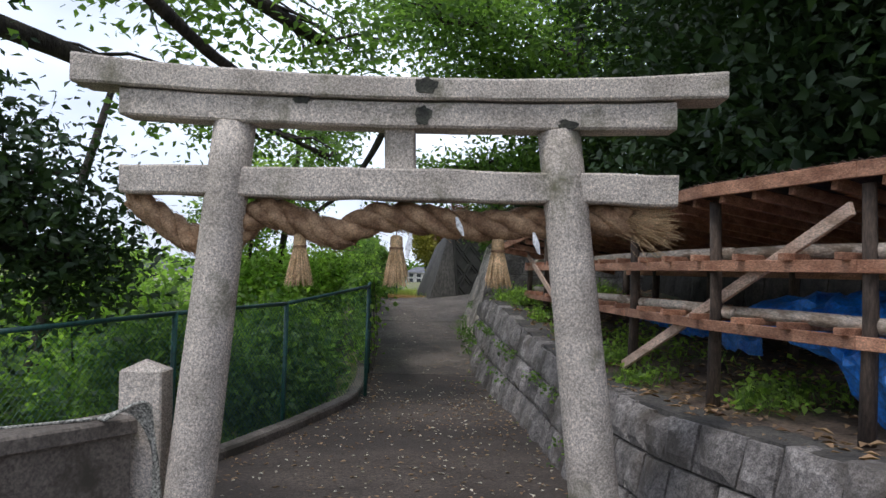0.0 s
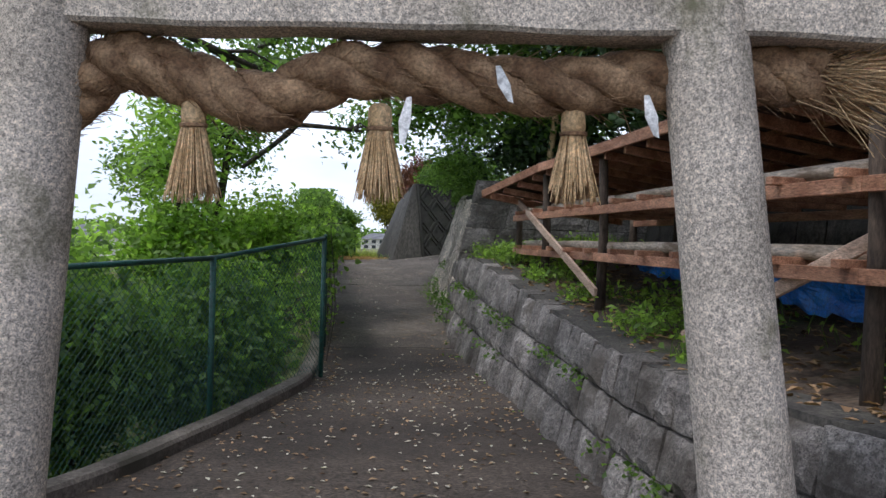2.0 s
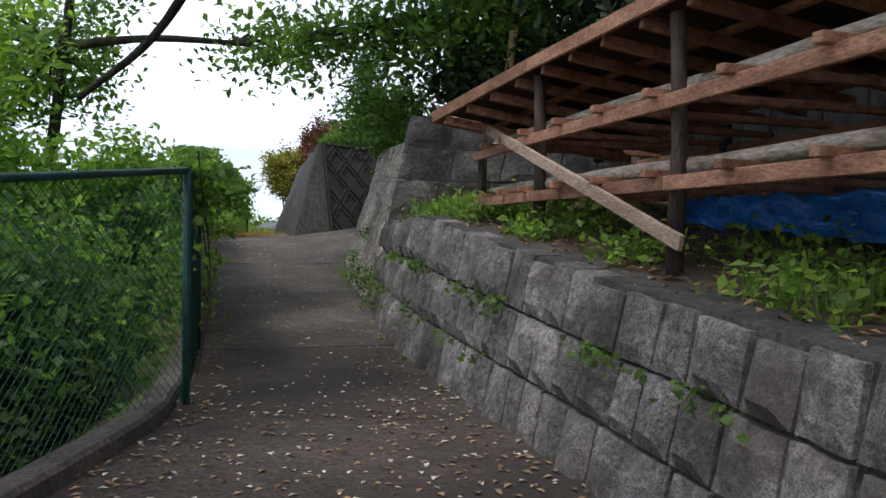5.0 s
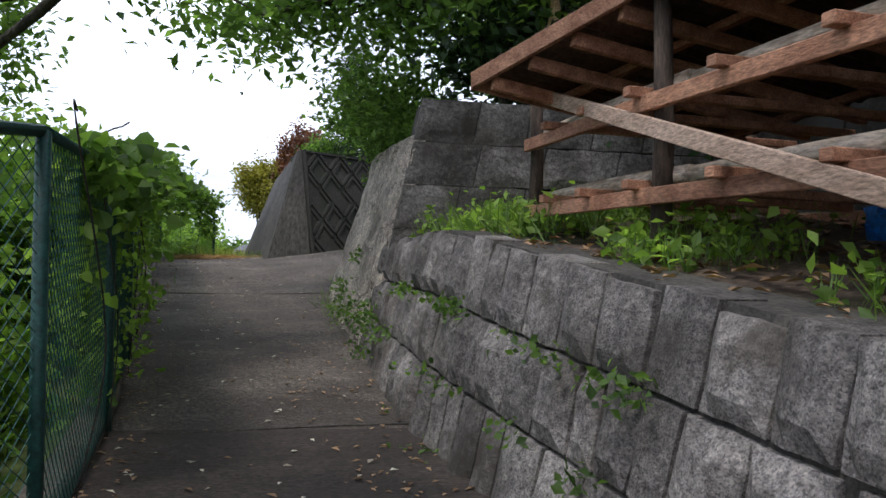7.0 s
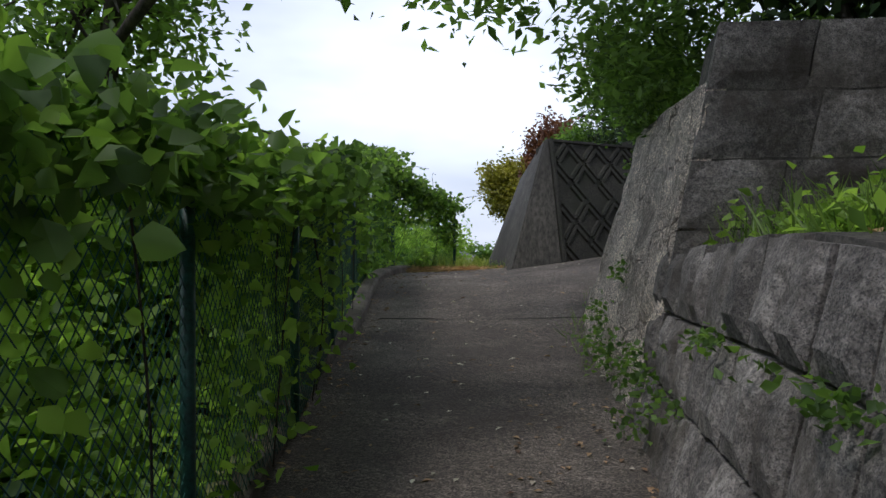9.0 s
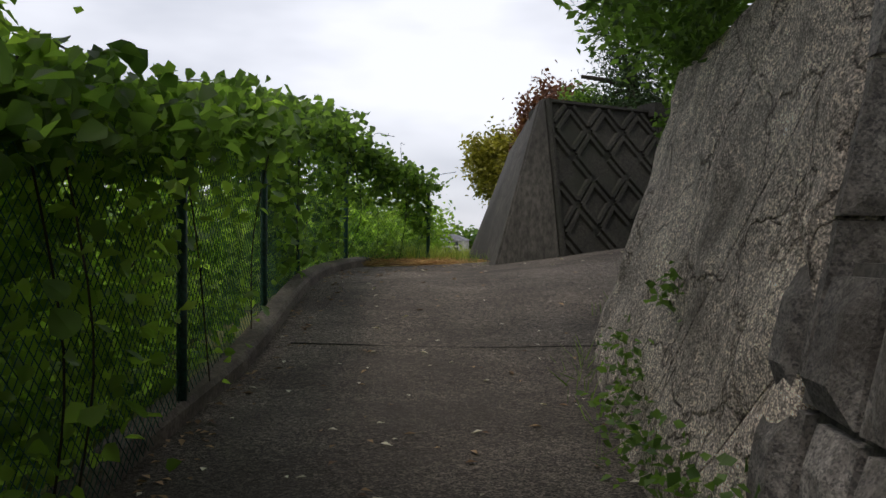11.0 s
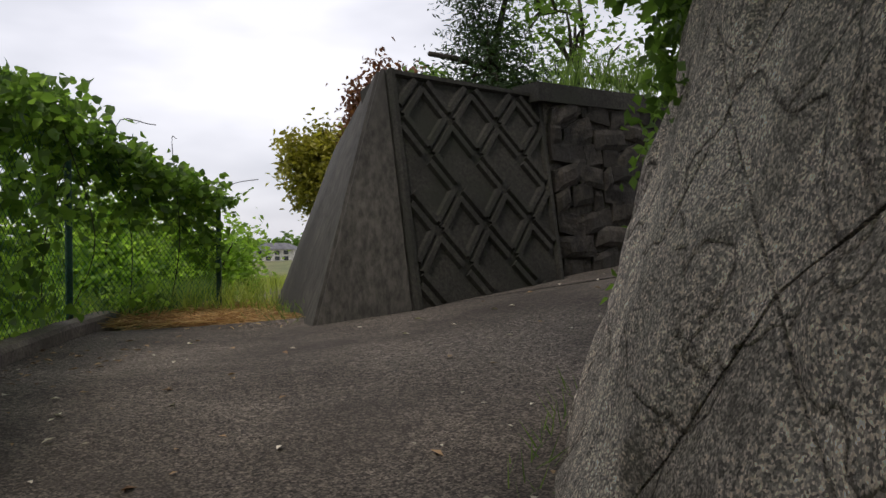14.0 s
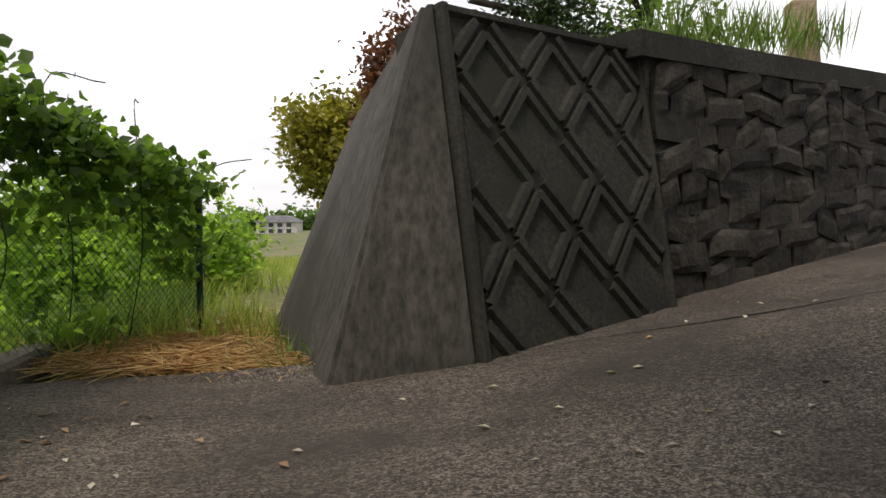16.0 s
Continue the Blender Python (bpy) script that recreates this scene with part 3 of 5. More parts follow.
for s in np.arange(0, line_len(BACK) + 0.1, 0.7):
    for d, z in ((0.2, 3.45), (3, 4.0), (9, 6.0), (25, 9.0)):
        p = wall_point(BACK, min(s, line_len(BACK)), 0, 0, -d, z)
        sv.append(p)
ns = len(sv) // 4
tagged(mesh_ob("slope", sv, [(j * 4 + i, j * 4 + i + 1, (j + 1) * 4 + i + 1, (j + 1) * 4 + i) for j in range(ns - 1) for i in range(3)], soil, smooth=True),
       "dark wooded slope rising behind the shed", "slope", kind="structure")

# ---- sloping concrete end block and its patterned panel ----
SLAB = {"bl": Vector((-0.63, 25.04, 1.35)), "br": Vector((0.1, 25.09, 1.45)), "tr": Vector((-0.1, 25.58, 3.3)), "tl": Vector((-0.166, 25.61, 3.32)),
        "back_b": Vector((-1.28, 27.2, 1.25)), "back_t": Vector((-0.64, 27.2, 2.9)), "in_b": Vector((0.9, 29.0, 1.2)), "in_t": Vector((0.9, 29.0, 2.95))}
kk = list(SLAB)
bm = bmesh.new()
bv8 = {k: bm.verts.new(SLAB[k]) for k in kk}
for f in (("bl", "br", "tr", "tl"), ("back_b", "bl", "tl", "back_t"), ("in_b", "back_b", "back_t", "in_t"), ("br", "in_b", "in_t", "tr"),
          ("tl", "tr", "in_t", "back_t"), ("bl", "back_b", "in_b", "br")):
    bm.faces.new([bv8[k] for k in f])
bmesh.ops.bevel(bm, geom=bm.edges[:], offset=0.025, segments=2, affect='EDGES')
end_block = part("wall_slab", bm, slab_concrete)
tagged(end_block, "sloping dark weathered concrete end slab of a retaining wall", "wall", kind="structure")

PA, PB = Vector((0.1, 25.09, 1.45)), Vector((1.282, 25.978, 1.683))
PC, PD = Vector((1.172, 26.433, 3.26)), Vector((-0.1, 25.58, 3.3))


def pan(u, v, p):
    q = (PA * (1 - u) + PB * u) * (1 - v) + (PD * (1 - u) + PC * u) * v
    n = (PB - PA).cross(PD - PA).normalized()
    return q + n * p


panel = thing("wall_panel", "precast concrete panel with raised diamond lattice", "wall panel", kind="structure")
mesh_ob("backing", [pan(0, 0, 0), pan(1, 0, 0), pan(1, 1, 0), pan(0, 1, 0), pan(0, 0, -0.4), pan(1, 0, -0.4), pan(1, 1, -0.4), pan(0, 1, -0.4)],
        [(0, 1, 2, 3), (0, 4, 5, 1), (1, 5, 6, 2), (2, 6, 7, 3), (3, 7, 4, 0), (7, 6, 5, 4)], panel_concrete, panel)


def ridge(a, b, w=0.045, p=0.035):
    """A raised rib with sloping flanks on the panel between two points of it."""
    (ua, va), (ub, vb) = a, b
    W, H = 1.5, 1.8
    dx, dy = (ub - ua) * W, (vb - va) * H
    L = math.hypot(dx, dy)
    nx_, ny_ = -dy / L, dx / L
    ring = []
    for (u, v) in (a, b):
        for off, pr in ((-w, 0.0), (-w * 0.55, p), (w * 0.55, p), (w, 0.0)):
            ring.append(pan(u + nx_ * off / W, v + ny_ * off / H, pr))
    mesh_ob("rib", ring, [(0, 1, 5, 4), (1, 2, 6, 5), (2, 3, 7, 6), (0, 3, 2, 1), (4, 5, 6, 7)], panel_concrete, panel)


# frame, then diamond cells, each with a raised rim
for a, b in (((0.02, 0), (0.02, 1)), ((0.98, 0), (0.98, 1)), ((0.02, 0.985), (0.98, 0.985))):
    ridge(a, b, 0.03, 0.03)
CW, CH = 0.31, 0.315
for row in range(-1, 8):
    for col in range(-1, 5):
        cu = 0.03 + CW * (col + (0.5 if row % 2 else 0.0))
        cv = 0.02 + CH * 0.5 * row
        mx, my = CW * 0.5 * 0.78, CH * 0.5 * 0.78
        q = [(cu - mx, cv), (cu, cv - my), (cu + mx, cv), (cu, cv + my)]
        for i in range(4):
            a, b = q[i], q[(i + 1) % 4]
            def clip(a, b):
                t0, t1 = 0.0, 1.0
                for k, lo, hi in ((0, 0.04, 0.96), (1, 0.0, 0.97)):
                    d = b[k] - a[k]
                    lo_t, hi_t = sorted(((lo - a[k]) / d, (hi - a[k]) / d))
                    t0, t1 = max(t0, lo_t), min(t1, hi_t)
                return (t0, t1) if t1 - t0 > 0.08 else None
            if (row % 3 == 1 and i == 1) or (row % 3 == 0 and i == 3):
                continue
            tt = clip(a, b)
            if tt:
                ridge(tuple(a[k] + (b[k] - a[k]) * tt[0] for k in (0, 1)), tuple(a[k] + (b[k] - a[k]) * tt[1] for k in (0, 1)), 0.036, 0.028)

# rubble wall going on up the lane, with a concrete coping
RUB = [(1.3, 26.2), (3.5, 27.7), (9.5, 31.5)]
rub_top = lambda s: 3.2 + 0.02 * s - (road_z(*line_at(RUB, s)[:2]) - 0.05)


def rub_pt(s, h, p):
    x, y, nx_, ny_ = line_at(RUB, s)
    return Vector((x - nx_ * p + nx_ * 0.1 * h, y - ny_ * p + ny_ * 0.1 * h, road_z(x, y) - 0.05 + h))


rub = tagged(mesh_ob("wall_rubble", [rub_pt(s, h, p) for s in (0, 4.5, 10) for h, p in ((-0.2, -0.04), (rub_top(s), -0.04), (rub_top(s), -0.6), (-0.2, -0.6))],
                     [(0, 1, 5, 4), (1, 2, 6, 5), (2, 3, 7, 6), (4, 5, 9, 8), (5, 6, 10, 9), (6, 7, 11, 10), (0, 3, 2, 1), (8, 9, 10, 11)], mortar),
             "dark rubble retaining wall of uneven fieldstones beside the lane", "wall", kind="structure")
for r in range(8):
    s = 0.03
    while s < 7.5:
        w = rnd.uniform(0.12, 0.5)
        h0, h1 = (rub_top(s) * f for f in (r / 8, (r + 1) / 8))
        a, b, c, d = (rnd.uniform(-0.07, 0.07) for _ in range(4))
        stone("rubble_stone", [(s + 0.004, h0 + 0.004 + a * (r > 0)), (s + w - 0.004, h0 + 0.004 + b * (r > 0)), (s + w - 0.004 + c * 0.6, h1 - 0.004 + b), (s + 0.004 + d * 0.6, h1 - 0.004 + a)],
              lambda q, h, p: rub_pt(q, h, p), 0.05, rnd.uniform(0.0, 0.03), rubble_mat, rub, n=4, rough=0.03)
        s += w
cop = []
for s in np.linspace(-0.08, 9.5, 14):
    for dh, p in ((-0.02, 0.02), (0.14, 0.02), (0.14, -0.3), (-0.02, -0.3)):
        cop.append(rub_pt(max(0, s), rub_top(max(0, s)) + dh, p) + Vector((min(0, s), min(0, s), 0)))
tagged(mesh_ob("coping", cop, [(j * 4 + i, j * 4 + (i + 1) % 4, j * 4 + 4 + (i + 1) % 4, j * 4 + 4 + i) for j in range(13) for i in range(4)] + [(3, 2, 1, 0)], panel_concrete),
       "dark weathered concrete coping on the rubble wall", "coping", kind="structure")
gp = thing("gate_post", "squared pale timber post standing above the rubble wall", "post")
part("post", beam_bm(rub_pt(2.8, 1.2, -0.6), rub_pt(2.8, rub_top(2.8) + 0.85, -0.6), 0.22, 0.2, 0.02, up=(0, 1, 0)), pale_timber, gp)

# ---- torii ----
torii = thing("torii", "weathered speckled granite gate with curved double lintel", "torii gate")
TY = 8.62


def column(a, b, r0, r1):
    pts = [Vector(a).lerp(Vector(b), i / 9) for i in range(10)]
    return tube_ob("pillar", pts, [r0 + (r1 - r0) * i / 9 for i in range(10)], granite, torii, sides=28, wob=0.02)


column((-1.34, TY, -0.1), (-0.985, TY, 3.17), 0.172, 0.142)
column((1.52, TY, -0.1), (1.205, TY, 3.105), 0.172, 0.142)


def lintel(name, xs_, low, high, depth, rough=0.006):
    """A stone beam whose underside and top follow the given heights."""
    v, f = [], []
    n = 40
    for i in range(n + 1):
        x = xs_[0] + (xs_[-1] - xs_[0]) * i / n
        z0, z1 = float(np.interp(x, xs_, low)), float(np.interp(x, xs_, high))
        for yy_, zz in ((-depth / 2, z0 + 0.015), (-depth / 2, z1 - 0.015), (-depth / 2 + 0.015, z1), (depth / 2 - 0.015, z1), (depth / 2, z1 - 0.015),
                        (depth / 2, z0 + 0.015), (depth / 2 - 0.015, z0), (-depth / 2 + 0.015, z0)):
            o = noise.noise_vector(Vector((x * 3, yy_ * 3, zz * 3))) * rough
            v.append(Vector((x, TY + yy_, zz)) + o)
    for i in range(n):
        for k in range(8):
            f.append((i * 8 + k, i * 8 + (k + 1) % 8, i * 8 + 8 + (k + 1) % 8, i * 8 + 8 + k))
    f += [tuple(range(8))[::-1], tuple(range(n * 8, n * 8 + 8))]
    return mesh_ob(name, v, f, granite, torii)


X5 = np.linspace(-1.74, 1.95, 9)
curve = lambda x, a, b, sag: a + (b - a) * (x + 1.74) / 3.69 - sag * (1 - ((x - 0.1) / 1.85) ** 2)
lintel("lower_lintel", X5, [curve(x, 3.21, 3.10, 0.035) for x in X5], [curve(x, 3.395, 3.275, 0.045) for x in X5], 0.26)
X7 = np.linspace(-2.06, 2.27, 13)
lintel("top_lintel", X7, [curve(x, 3.4, 3.285, 0.045) + 0.004 for x in X7], [curve(x, 3.585, 3.445, 0.07) + 0.02 * max(0, abs(x - 0.1) - 1.7) for x in X7], 0.34)
lintel("tie_beam", np.linspace(-1.74, 1.97, 5), [2.69, 2.665, 2.645, 2.625, 2.60], [2.885, 2.865, 2.85, 2.83, 2.81], 0.2, 0.014)
part("centre_strut", beam_bm((0.15, TY, 2.84), (0.145, TY, 3.14), 0.2, 0.14, 0.012, up=(0, 1, 0)), granite, torii)
for (x, z, sx, sz) in ((0.33, 3.385, 0.075, 0.05), (0.31, 3.2, 0.05, 0.06), (-0.5, 3.3, 0.06, 0.025), (1.25, 3.13, 0.07, 0.03)):
    pts = []
    for i in range(18):
        a = i / 18 * 6.283
        r = 1 + 0.5 * noise.noise(Vector((math.cos(a) * 2, math.sin(a) * 2, x * 9)))
        pts.append((x + math.cos(a) * sx * r, TY - (0.176 if z > 3.3 else 0.137 if z > 2.95 else 0.107), z + math.sin(a) * sz * r))
    pts2 = [(p[0], p[1] + 0.02, p[2]) for p in pts]
    mesh_ob("lichen_patch", pts + pts2, [tuple(range(18))] + [(i, 18 + i, 18 + (i + 1) % 18, (i + 1) % 18) for i in range(18)], lichen, torii, "black lichen patch")

# ---- straw rope with tassels ----
RY = TY + 0.2
rope = thing("straw_rope", "thick twisted rice-straw rope slung under the stone gate", "sacred rope")
RP = smooth_path([(-1.80, RY, 2.70), (-1.56, RY, 2.53), (-1.36, RY, 2.40), (-1.14, RY, 2.37), (-0.98, RY, 2.46), (-0.84, RY, 2.575), (-0.6, RY, 2.52),
                  (-0.31, RY, 2.43), (-0.03, RY, 2.54), (0.3, RY, 2.53), (0.66, RY, 2.49), (1.03, RY, 2.51), (1.45, RY, 2.53), (1.7, RY, 2.53)], 10)
for k in range(3):
    pts, rad = [], []
    for i, p in enumerate(RP):
        a = i * 0.36 + k * 2.094
        r = 0.05
        pts.append(p + Vector((0, math.cos(a) * r, math.sin(a) * r)))
        rad.append(0.062 * (1 + 0.12 * noise.noise(p * 6)) * (0.6 if i < 4 else 1))
    tube_ob("strand", pts, rad, straw, rope, sides=9, wob=0.25)


def straws(origin_list, dirs, length, r, mat, parent, name, label=""):
    """Many thin straws as slim three-sided prisms."""
    o, d = np.asarray(origin_list, float), unit(np.asarray(dirs, float))
    n = len(o)
    s = unit(np.cross(d, rng.normal(size=(n, 3))))
    u = np.cross(d, s)
    L = (length * rng.uniform(0.75, 1.1, n))[:, None]
    co = np.empty((n, 6, 3))
    for k in range(3):
        a = k * 2.094
        off = (s * math.cos(a) + u * math.sin(a)) * r
        co[:, k], co[:, 3 + k] = o + off, o + d * L + off * 0.6
    i = np.arange(n)[:, None] * 6
    quads = np.concatenate([i + (0, 1, 4, 3), i + (1, 2, 5, 4), i + (2, 0, 3, 5)], axis=1).reshape(-1, 4)
    return fast_mesh(name, co.reshape(-1, 3), quads, mat, parent, label, quads=True)


n = 3200
ip = rng.integers(0, len(RP), n)
o = np.array([RP[i] for i in ip]) + unit(rng.normal(size=(n, 3)) * (0.1, 1, 1)) * 0.085
dd = np.array([RP[min(i + 1, len(RP) - 1)] - RP[max(0, i - 1)] for i in ip])
straws(o, unit(dd) + rng.normal(size=(n, 3)) * 0.3 + (0, 0, -0.1), 0.12, 0.0022, straw, rope, "loose_straw")
o = np.tile((1.66, RY, 2.53), (420, 1)) + rng.normal(size=(420, 3)) * (0.05, 0.035, 0.03)
straws(o, np.array((1, 0, -0.15)) + rng.normal(size=(420, 3)) * (0.25, 0.3, 0.33), 0.33, 0.0025, straw_pale, rope, "frayed_end")


def tassel(x, ztop, length):
    t = thing("straw_tassel", "bound rice-straw tassel hanging from the rope", "tassel", "tassels on the rope")
    c = Vector((x, RY - 0.02, ztop))
    tube_ob("head", [c + Vector((0, 0, z)) for z in (0.0, -0.015, -0.06, -0.1)], [0.025, 0.042, 0.045, 0.042], straw_pale, t, sides=14)
    tube_ob("binding", [c + Vector((math.cos(a) * 0.046, math.sin(a) * 0.046, -0.085 - a * 0.0009)) for a in np.linspace(0, 12.6, 30)], 0.005, straw, t, sides=5)
    m_ = 260
    a, r = rng.uniform(0, 6.283, m_), np.sqrt(rng.uniform(0, 1, m_))
    o = np.stack([c.x + np.cos(a) * r * 0.04, c.y + np.sin(a) * r * 0.04, np.full(m_, c.z - 0.085)], 1)
    d = np.stack([np.cos(a) * r * 0.24, np.sin(a) * r * 0.24, np.full(m_, -1.0)], 1)
    straws(o, d, length - 0.085, 0.0034, straw_pale, t, "skirt")
    tube_ob("cord", [c, c + Vector((0.0, 0.0, 0.12))], 0.004, straw, t, sides=5)


tassel(-0.565, 2.40, 0.35)
tassel(0.11, 2.39, 0.34)
tassel(0.81, 2.375, 0.33)
for x, z, l, lean in ((0.22, 2.43, 0.17, -0.03), (0.53, 2.54, 0.13, 0.04), (1.05, 2.44, 0.15, 0.03)):
    p = thing("paper_streamer", "narrow white folded paper streamer tied to the straw rope", "paper streamer", "paper streamers")
    w = 0.022
    v = [(x - w * 0.4, RY - 0.12, z), (x + w * 0.4, RY - 0.125, z), (x + w + lean * 0.5, RY - 0.13, z - l * 0.5), (x - w + lean * 0.5, RY - 0.125, z - l * 0.5),
         (x + w * 0.6 + lean, RY - 0.125, z - l), (x - w * 0.2 + lean, RY - 0.12, z - l * 0.95)]
    v += [(a, b + 0.002, c) for a, b, c in v]
    mesh_ob("strip", v, [(0, 1, 2, 3), (3, 2, 4, 5), (7, 6, 9, 8), (8, 9, 11, 10), (0, 3, 9, 6), (3, 5, 11, 9), (1, 7, 8, 2), (2, 8, 10, 4), (4, 10, 11, 5), (0, 6, 7, 1)], paper, p)

# ---- stone parapet and its post at the near left ----
parapet = thing("parapet", "low pale concrete parapet with a pointed post", "parapet wall")
pa, pb = Vector((-1.72, 8.6, 0)), Vector((-4.6, 4.1, 0))
part("cap", beam_bm(pa + Vector((0.02, 0, 1.13)), pb + Vector((0, 0, 1.13)), 0.3, 0.11, 0.015, rough=0.004, cuts=12), kerb_mat, parapet)
part("body", beam_bm(pa + Vector((0, 0, 0.55)), pb + Vector((0, 0, 0.55)), 0.2, 1.05, 0.01), kerb_mat, parapet)
bm = beam_bm((-1.63, 8.75, 0.0), (-1.63, 8.75, 1.48), 0.3, 0.22, 0.012, up=(0, 1, 0))
apex = bmesh.ops.poke(bm, faces=[max(bm.faces, key=lambda f: f.calc_center_median().z)])
for v in apex["verts"]:
    v.co.z += 0.07
part("post", bm, granite, parapet)
coil = thing("rope_coil", "coil of black and white braided rope draped over the parapet post", "rope")
for k in range(7):
    q = smooth_path([(-1.78 + 0.012 * k, 8.36 - 0.01 * k, 1.2), (-1.6 + 0.02 * k, 8.38, 1.25 + 0.01 * k), (-1.5 + 0.008 * k, 8.45, 1.12), (-1.46 + 0.006 * k, 8.5, 0.9 - 0.05 * k), (-1.48 - 0.02 * k, 8.52, 0.55 - 0.03 * k)], 6)
    tube_ob("loop", q, 0.011, rope_mat, coil, sides=6)
tube_ob("trailing_end", smooth_path([(-1.75, 8.4, 1.2), (-2.4, 7.9, 1.2), (-2.9, 7.3, 1.32), (-3.6, 6.6, 1.35)], 6), 0.011, rope_mat, coil, sides=6)

# the gate, all that hangs on it and the parapet, set to their true size and distance
GATE = Matrix.Translation((-0.003, 0.0617, 0.0345)) @ Matrix.Scale(0.984, 4) @ Matrix.Translation((0.3191, 0.9712, 0.2145)) @ Matrix.Rotation(-0.02481, 4, 'Y') @ Matrix.Scale(0.8895, 4)
for ob in [o for o in scene.collection.objects if o.parent is None and o.name.split(".")[0] in ("torii", "straw_rope", "straw_tassel", "paper_streamer", "parapet", "rope_coil")]:
    k = 0.985 if ob.name == "torii" else 1.0 if ob.name in ("parapet", "rope_coil") else 0.966
    near = Matrix.Translation((0.595 * (1 - k), 2.724 * (1 - k), 2.2 * (1 - k) + (0.03 if ob.name.startswith("straw_tassel") else 0))) @ Matrix.Scale(k, 4)
    ob.matrix_basis = GATE @ near

# ---- timber storage shed ----
POSTS = [(4.6, 5.9), (3.65, 7.2), (3.0, 8.4), (2.53, 9.71), (2.26, 11.41), (2.0, 13.3), (1.72, 15.1), (1.56, 16.65)]
PZ = [1.2, 1.2, 1.22, 1.27, 1.33, 1.42, 1.58, 1.7]
shed = thing("storage_shed", "open timber storage rack with tin roof, log rails and plank shelves", "shed")
EAVE = 2.74
for (x, y), z in zip(POSTS, PZ):
    tube_ob("post", [(x, y, z - 0.15), (x + 0.01, y, (z + EAVE) / 2), (x - 0.01, y, EAVE - 0.02)], [0.048, 0.043, 0.04], post_mat, shed, sides=10, wob=0.2)
back = []
for i, (x, y) in enumerate(POSTS):
    a = POSTS[max(0, i - 1)]
    b = POSTS[min(len(POSTS) - 1, i + 1)]
    nn = Vector((b[1] - a[1], -(b[0] - a[0]), 0)).normalized()
    back.append((x + nn.x * 1.55, y + nn.y * 1.55))
for (x, y), z in zip(back, PZ):
    tube_ob("post", [(x, y, z), (x, y, EAVE - 0.3)], [0.055, 0.05], post_mat, shed, sides=8)
for (a, b), (c, d) in zip(zip(POSTS, POSTS[1:]), zip(back, back[1:])):
    for zb, zl in ((2.26, 2.35), (1.84, 1.935)):
        f0 = Vector((a[0] - 0.06, a[1], zb))
        f1 = Vector((b[0] - 0.06, b[1], zb))
        part("rail", beam_bm(f0, f1, 0.035, 0.075, 0.004), plank, shed)
        g0, g1 = Vector((c[0], c[1], zb - 0.02)), Vector((d[0], d[1], zb - 0.02))
        part("rail", beam_bm(g0, g1, 0.035, 0.075, 0.004), plank, shed)
        tube_ob("log_rail", [(a[0] + 0.09, a[1] - 0.1, zl), ((a[0] + b[0]) / 2 + 0.09, (a[1] + b[1]) / 2, zl + 0.01), (b[0] + 0.09, b[1] + 0.1, zl)], [0.046, 0.043, 0.04], log_mat, shed, sides=10, wob=0.08)
        for f in (0.05, 0.38, 0.7):
            p, q = f0.lerp(f1, f), g0.lerp(g1, f)
            p = p + (p - q).normalized() * 0.08
            part("bearer", beam_bm(p + Vector((0, 0, 0.055)), q + Vector((0, 0, 0.055)), 0.06, 0.045, 0.004), plank, shed)
for a, b in (((1.43, 16.62, 2.61), (1.9, 13.0, 1.535)), ((2.9, 8.4, 2.58), (2.17, 11.35, 1.36))):
    part("brace", beam_bm(a, b, 0.03, 0.08, 0.004), pale_timber, shed)
# roof: fascia, rafters, corrugated tin
eave = []
for i, (x, y) in enumerate(POSTS):
    a, b = POSTS[max(0, i - 1)], POSTS[min(len(POSTS) - 1, i + 1)]
    nn = Vector((b[1] - a[1], -(b[0] - a[0]), 0)).normalized()
    eave.append((Vector((x, y, EAVE)) - nn * 0.1, Vector((x, y, EAVE - 0.28)) + nn * 1.75))
eave[-1] = (Vector((1.05, 16.13, 2.49)), Vector((2.75, 16.33, 2.21)))
for (a, b), (c, d) in zip(eave, eave[1:]):
    part("fascia", beam_bm(a + Vector((0, 0, 0.05)), c + Vector((0, 0, 0.05)), 0.03, 0.09, 0.004), plank, shed)
    for f in (0.15, 0.4, 0.65, 0.9):
        p, q = a.lerp(c, f), b.lerp(d, f)
        part("rafter", beam_bm(p + (q - p) * 0.02, q, 0.05, 0.07, 0.004), plank, shed)
    for f in (0.3, 0.6, 0.9):
        part("purlin", beam_bm(a.lerp(b, f) + Vector((0, 0, 0.055)), c.lerp(d, f) + Vector((0, 0, 0.055)), 0.05, 0.04, 0.003), plank, shed)
    m_ = max(4, int((c - a).length / 0.038))
    v = []
    for i in range(m_ + 1):
        zo = 0.1 + 0.011 * math.sin(i * math.pi / 1.0 * 0.9)
        for k in range(2):
            v += [(a.lerp(c, i / m_) if k == 0 else b.lerp(d, i / m_)) + Vector((0, 0, zo))]
    v += [p + Vector((0, 0, 0.004)) for p in v]
    o2 = (m_ + 1) * 2
    f = [(i * 2, i * 2 + 1, i * 2 + 3, i * 2 + 2) for i in range(m_)] + [(o2 + i * 2 + 2, o2 + i * 2 + 3, o2 + i * 2 + 1, o2 + i * 2) for i in range(m_)]
    f += [(i * 2, i * 2 + 2, o2 + i * 2 + 2, o2 + i * 2) for i in range(m_)]
    mesh_ob("roof_sheet", v, f, tin, shed)
part("fascia", beam_bm(eave[-1][0] + Vector((0, 0.02, 0.05)), eave[-1][1] + Vector((0, 0.02, 0.05)), 0.03, 0.09, 0.004), plank, shed)


